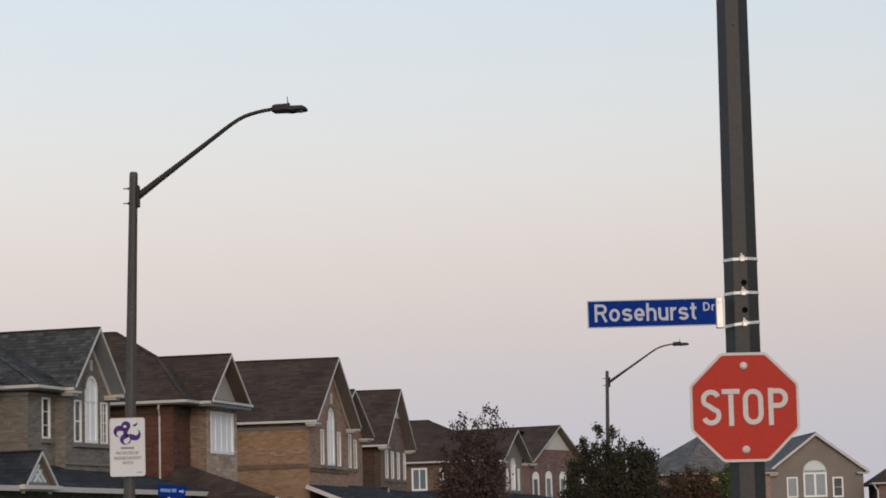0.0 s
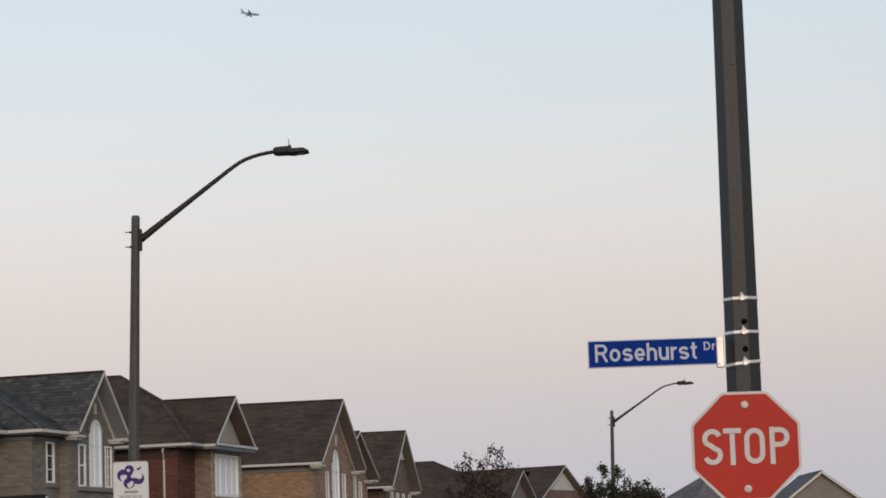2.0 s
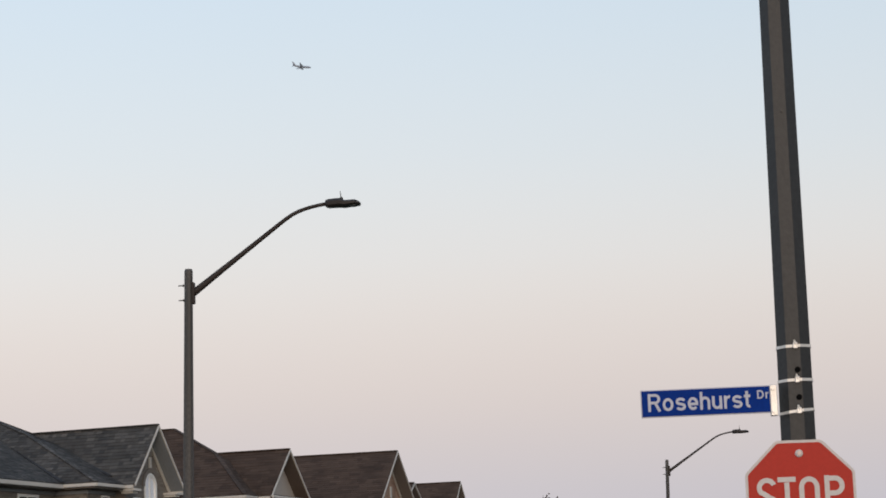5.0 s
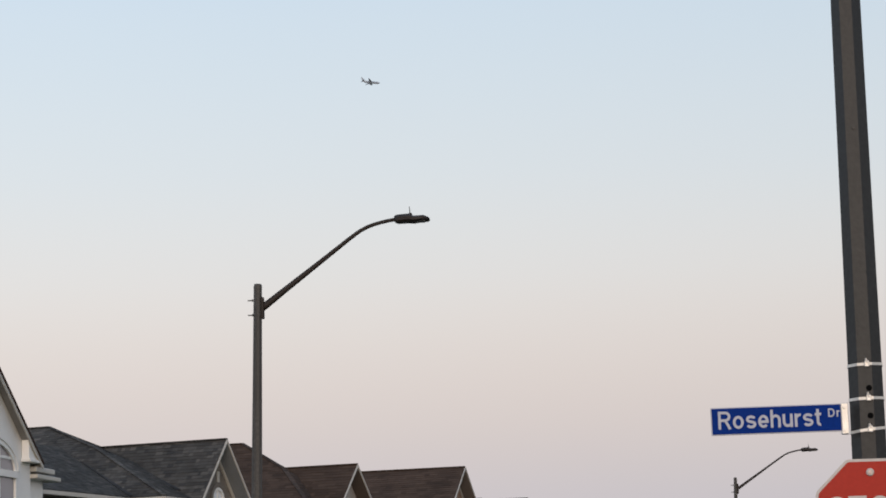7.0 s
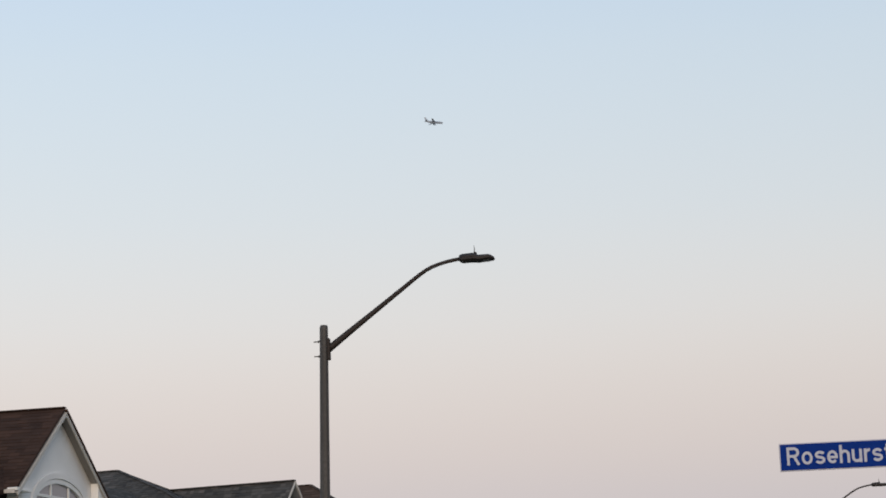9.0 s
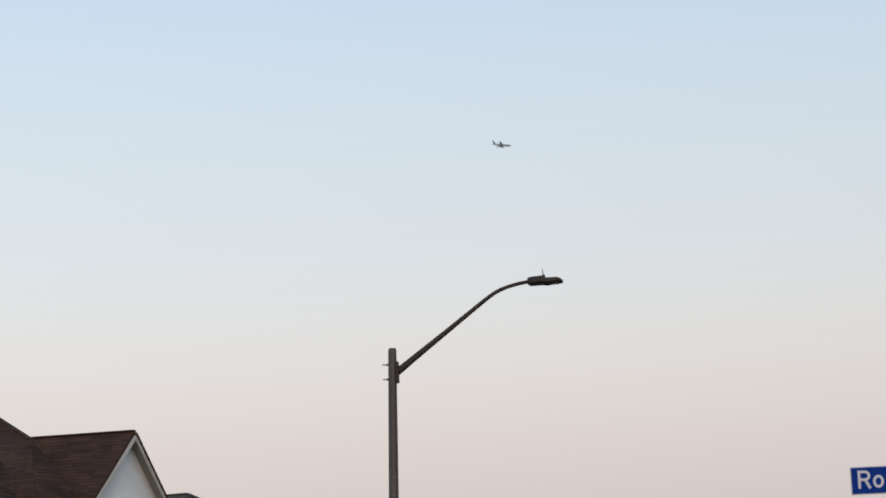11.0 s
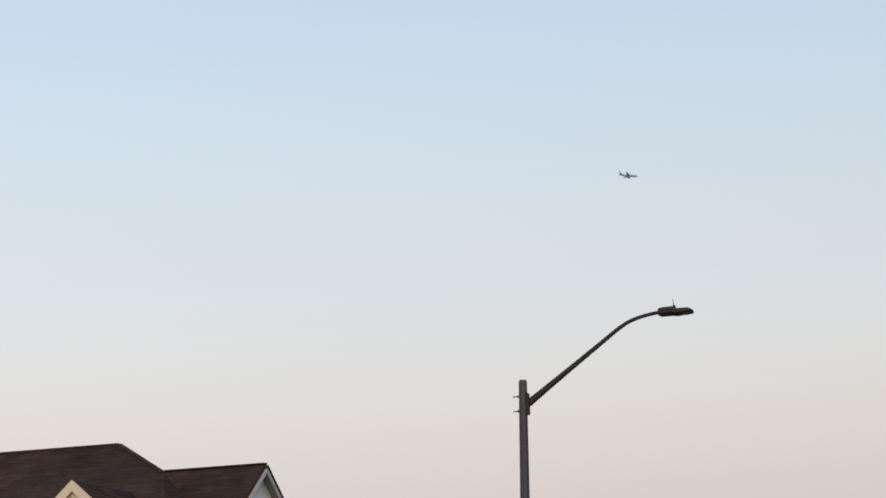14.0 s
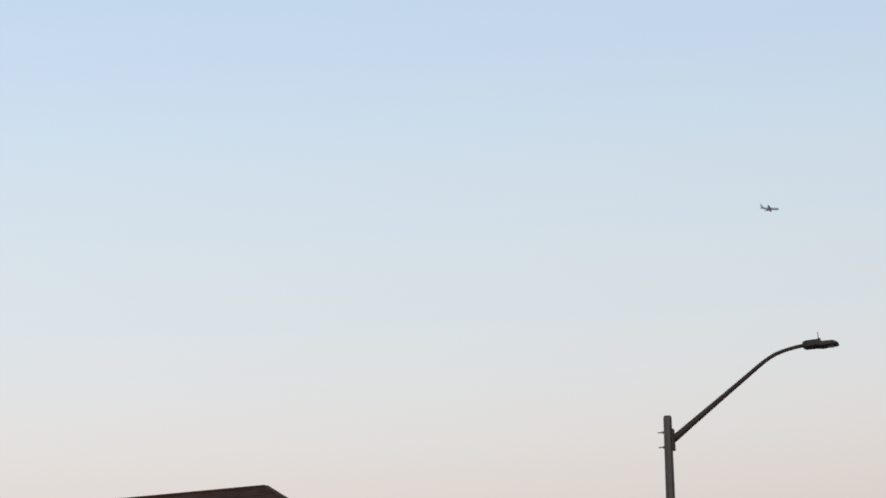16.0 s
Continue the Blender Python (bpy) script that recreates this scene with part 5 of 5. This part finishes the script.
# dark-roofed house at the edge of the view
h = place_house("house", 30.7, 177.0, 95, "brown brick house with dark hipped roof and white eaves")
walls(h, 0.5, 9.0, 0.5, 9.5, 4.75, BRICK_PINK, BRICK_PINK)
hip(h, 0.0, 9.5, 0.0, 10.0, 4.9, (4.0, 4.5, 7.6), (5.5, 5.5, 7.6), ROOF_BROWN, TRIM)
part("downspout", add_tube(bmesh.new(), [(0.15, 0.1, 4.78), (0.2, 0.25, 4.6), (0.42, 0.44, 4.35), (0.42, 0.44, 0.1)], [0.05] * 4, 8), WHITE, h)


# ---- trees ----
def leaves(bm, rng, centre, spread, count, size):
    for _ in range(count):
        p = Vector((rng.gauss(0, 1), rng.gauss(0, 1), rng.gauss(0, 1)))
        p = Vector((centre[0] + p.x * spread[0], centre[1] + p.y * spread[1], centre[2] + p.z * spread[2]))
        s = size * rng.uniform(0.6, 1.3)
        q = Euler((rng.uniform(0, 6.3), rng.uniform(0, 6.3), rng.uniform(0, 6.3))).to_matrix()
        vs = [bm.verts.new(p + q @ Vector(c) * s) for c in ((-0.5, 0, 0), (0, -0.36, 0.08), (0.55, 0, 0), (0, 0.36, 0.08))]
        bm.faces.new((vs[0], vs[1], vs[2]))
        bm.faces.new((vs[0], vs[2], vs[3]))


def tree(seed, x, y, leaders, thin, fat, low, leaf, size, count, label, bare=0.0):
    """A tree with leaders that fork off the trunk and rise; each carries twigs and clumps of small leaves."""
    rng = random.Random(seed)
    t = tagged(new("tree"), label, "tree", "street trees")
    t.location = (x, y, 0)
    part("trunk", add_tube(bmesh.new(), [(0, 0, -0.2), (0.02, 0, low * 0.6), (0, 0.02, low * 1.2)], [0.13, 0.10, 0.085], 8), BARK, t)
    crown = bmesh.new()
    fork = Vector((0, 0, low * 0.8))
    for lx, ly, top in leaders:
        tip = Vector((lx, ly, top))
        knee = Vector((lx * 0.75, ly * 0.75, low + (top - low) * 0.30))
        mid = knee.lerp(tip, 0.5) + Vector((rng.uniform(-0.08, 0.08), rng.uniform(-0.08, 0.08), 0))
        line = [fork, knee, mid, tip]
        wood = bmesh.new()
        add_tube(wood, line, [0.05, 0.035, 0.02, 0.006], 6)
        clumps = 20
        for k in range(clumps):
            f = (k + rng.random()) / clumps
            j = min(2, int(f * 3))
            p = line[j].lerp(line[j + 1], f * 3 - j)
            r = fat + (thin - fat) * f ** 1.3
            if rng.random() < bare * f:
                continue
            off = Vector((rng.gauss(0, 1), rng.gauss(0, 1), rng.gauss(0, 0.7))) * r * 0.75
            end = p + off
            end.z = min(end.z, top + 0.05)
            add_tube(wood, [p, end], [0.010, 0.004], 4, False)
            leaves(crown, rng, end, (r * 0.5, r * 0.5, r * 0.6), int(count * (1.15 - 0.8 * f)), size)
        part("limb", wood, BARK, t)
    part("crown", crown, leaf, t)
    return t


tree(3, 1.05, 100.0, [(-0.55, 0, 6.66), (-0.35, 0.2, 6.55), (0.42, 0, 7.08), (0.15, -0.4, 6.35), (0.75, 0.1, 6.5), (1.0, 0, 6.9), (-0.9, 0.2, 5.9), (-0.3, 0.3, 6.0), (-1.25, 0.1, 5.4), (-1.3, -0.2, 4.6), (1.0, -0.2, 5.2), (0.4, 0.6, 5.9), (-0.5, -0.5, 5.6), (0.7, -0.6, 5.6)],
     0.17, 0.50, 2.2, LEAF_RED, 0.12, 60, "young maple with sparse dark red autumn leaves", 0.05)
tree(7, 4.2, 68.8, [(-0.30, 0, 4.36), (0.06, 0.1, 4.6), (0.66, -0.1, 4.6), (-0.3, 0.3, 4.05), (0.25, 0.3, 4.0), (-0.75, 0.1, 3.7), (0.65, 0.2, 4.0), (-0.1, -0.4, 4.0), (0.35, -0.4, 3.9), (-0.55, -0.3, 3.7)],
     0.11, 0.44, 1.2, LEAF_GREEN, 0.075, 240, "dense upright tree with dark green leaves beside a lamp")
tree(11, 5.35, 69.3, [(-0.14, 0, 4.12), (0.18, 0.1, 4.25), (0.30, 0, 4.02), (-0.1, -0.3, 3.9), (0.2, 0.3, 3.95), (-0.5, 0.1, 3.9), (0.28, -0.1, 3.6), (0.0, 0.4, 3.8), (0.1, -0.35, 3.6)],
     0.13, 0.35, 1.2, LEAF_GREEN, 0.075, 240, "dense upright tree with dark green leaves")
tree(13, 7.75, 79.6, [(-0.75, 0, 3.1), (-0.4, 0.2, 3.5), (0.0, 0, 3.68), (0.35, 0.1, 3.6), (0.7, 0, 3.4), (-0.2, -0.4, 3.4), (0.3, -0.4, 3.4), (-0.6, -0.2, 3.0), (0.85, 0.1, 3.1)],
     0.16, 0.42, 1.0, LEAF_RUST, 0.09, 210, "low bushy tree with rusty brown leaves")
tree(17, 13.75, 119.2, [(-0.5, 0, 4.4), (-0.1, 0.2, 4.75), (0.3, 0, 4.7), (0.6, 0.1, 4.4), (0.0, -0.4, 4.3), (-0.7, 0.1, 4.0)],
     0.18, 0.50, 1.3, LEAF_LIGHT, 0.13, 170, "small light green leafy tree")

# ---- aircraft far off in the sky ----
jet = tagged(new("airliner"), "small distant grey twin-engined airliner in the pale sky", "aircraft")
jet.matrix_world = pose(-306.3, 3878.5, 930.8, 6, -4, 196)
body = [(-15, 0.3), (-14.2, 1.1), (-12.5, 1.7), (-9, 1.95), (6, 1.95), (11, 1.4), (15, 0.5)]
part("fuselage", add_tube(bmesh.new(), [(p, 0, 0.08 * max(0, p - 6)) for p, _ in body], [q for _, q in body], 12), JET, jet, "", True)
for s in (-1, 1):
    bm = bmesh.new()
    top = [(-3.5, 1.5 * s, -0.9), (3.0, 1.5 * s, -0.9), (7.2, 15.5 * s, 0.9), (5.6, 15.5 * s, 0.9)]
    vs = [bm.verts.new(p) for p in top] + [bm.verts.new((p[0], p[1], p[2] - (0.6 if i < 2 else 0.2))) for i, p in enumerate(top)]
    for f in ((0, 1, 2, 3), (7, 6, 5, 4), (0, 4, 5, 1), (1, 5, 6, 2), (2, 6, 7, 3), (3, 7, 4, 0)):
        bm.faces.new([vs[i] for i in f])
    part("wing", bm, JET, jet)
    part("engine", add_tube(bmesh.new(), [(-3.6, 5.2 * s, -2.0), (-2.6, 5.2 * s, -2.0), (0.6, 5.2 * s, -1.9)], [1.0, 1.15, 0.6], 10), JET, jet)
    bm = bmesh.new()
    top = [(11.0, 0.4 * s, 1.0), (14.2, 0.4 * s, 1.0), (15.8, 6.0 * s, 1.5), (14.4, 6.0 * s, 1.5)]
    vs = [bm.verts.new(p) for p in top] + [bm.verts.new((p[0], p[1], p[2] - 0.25)) for p in top]
    for f in ((0, 1, 2, 3), (7, 6, 5, 4), (0, 4, 5, 1), (1, 5, 6, 2), (2, 6, 7, 3), (3, 7, 4, 0)):
        bm.faces.new([vs[i] for i in f])
    part("tailplane", bm, JET, jet)
bm = bmesh.new()
side = [(9.5, 1.6), (14.4, 1.0), (16.6, 7.4), (14.6, 7.4)]
vs = [bm.verts.new((a, -0.2, b)) for a, b in side] + [bm.verts.new((a, 0.2, b)) for a, b in side]
for f in ((0, 1, 2, 3), (7, 6, 5, 4), (0, 4, 5, 1), (1, 5, 6, 2), (2, 6, 7, 3), (3, 7, 4, 0)):
    bm.faces.new([vs[i] for i in f])
part("fin", bm, JET, jet)
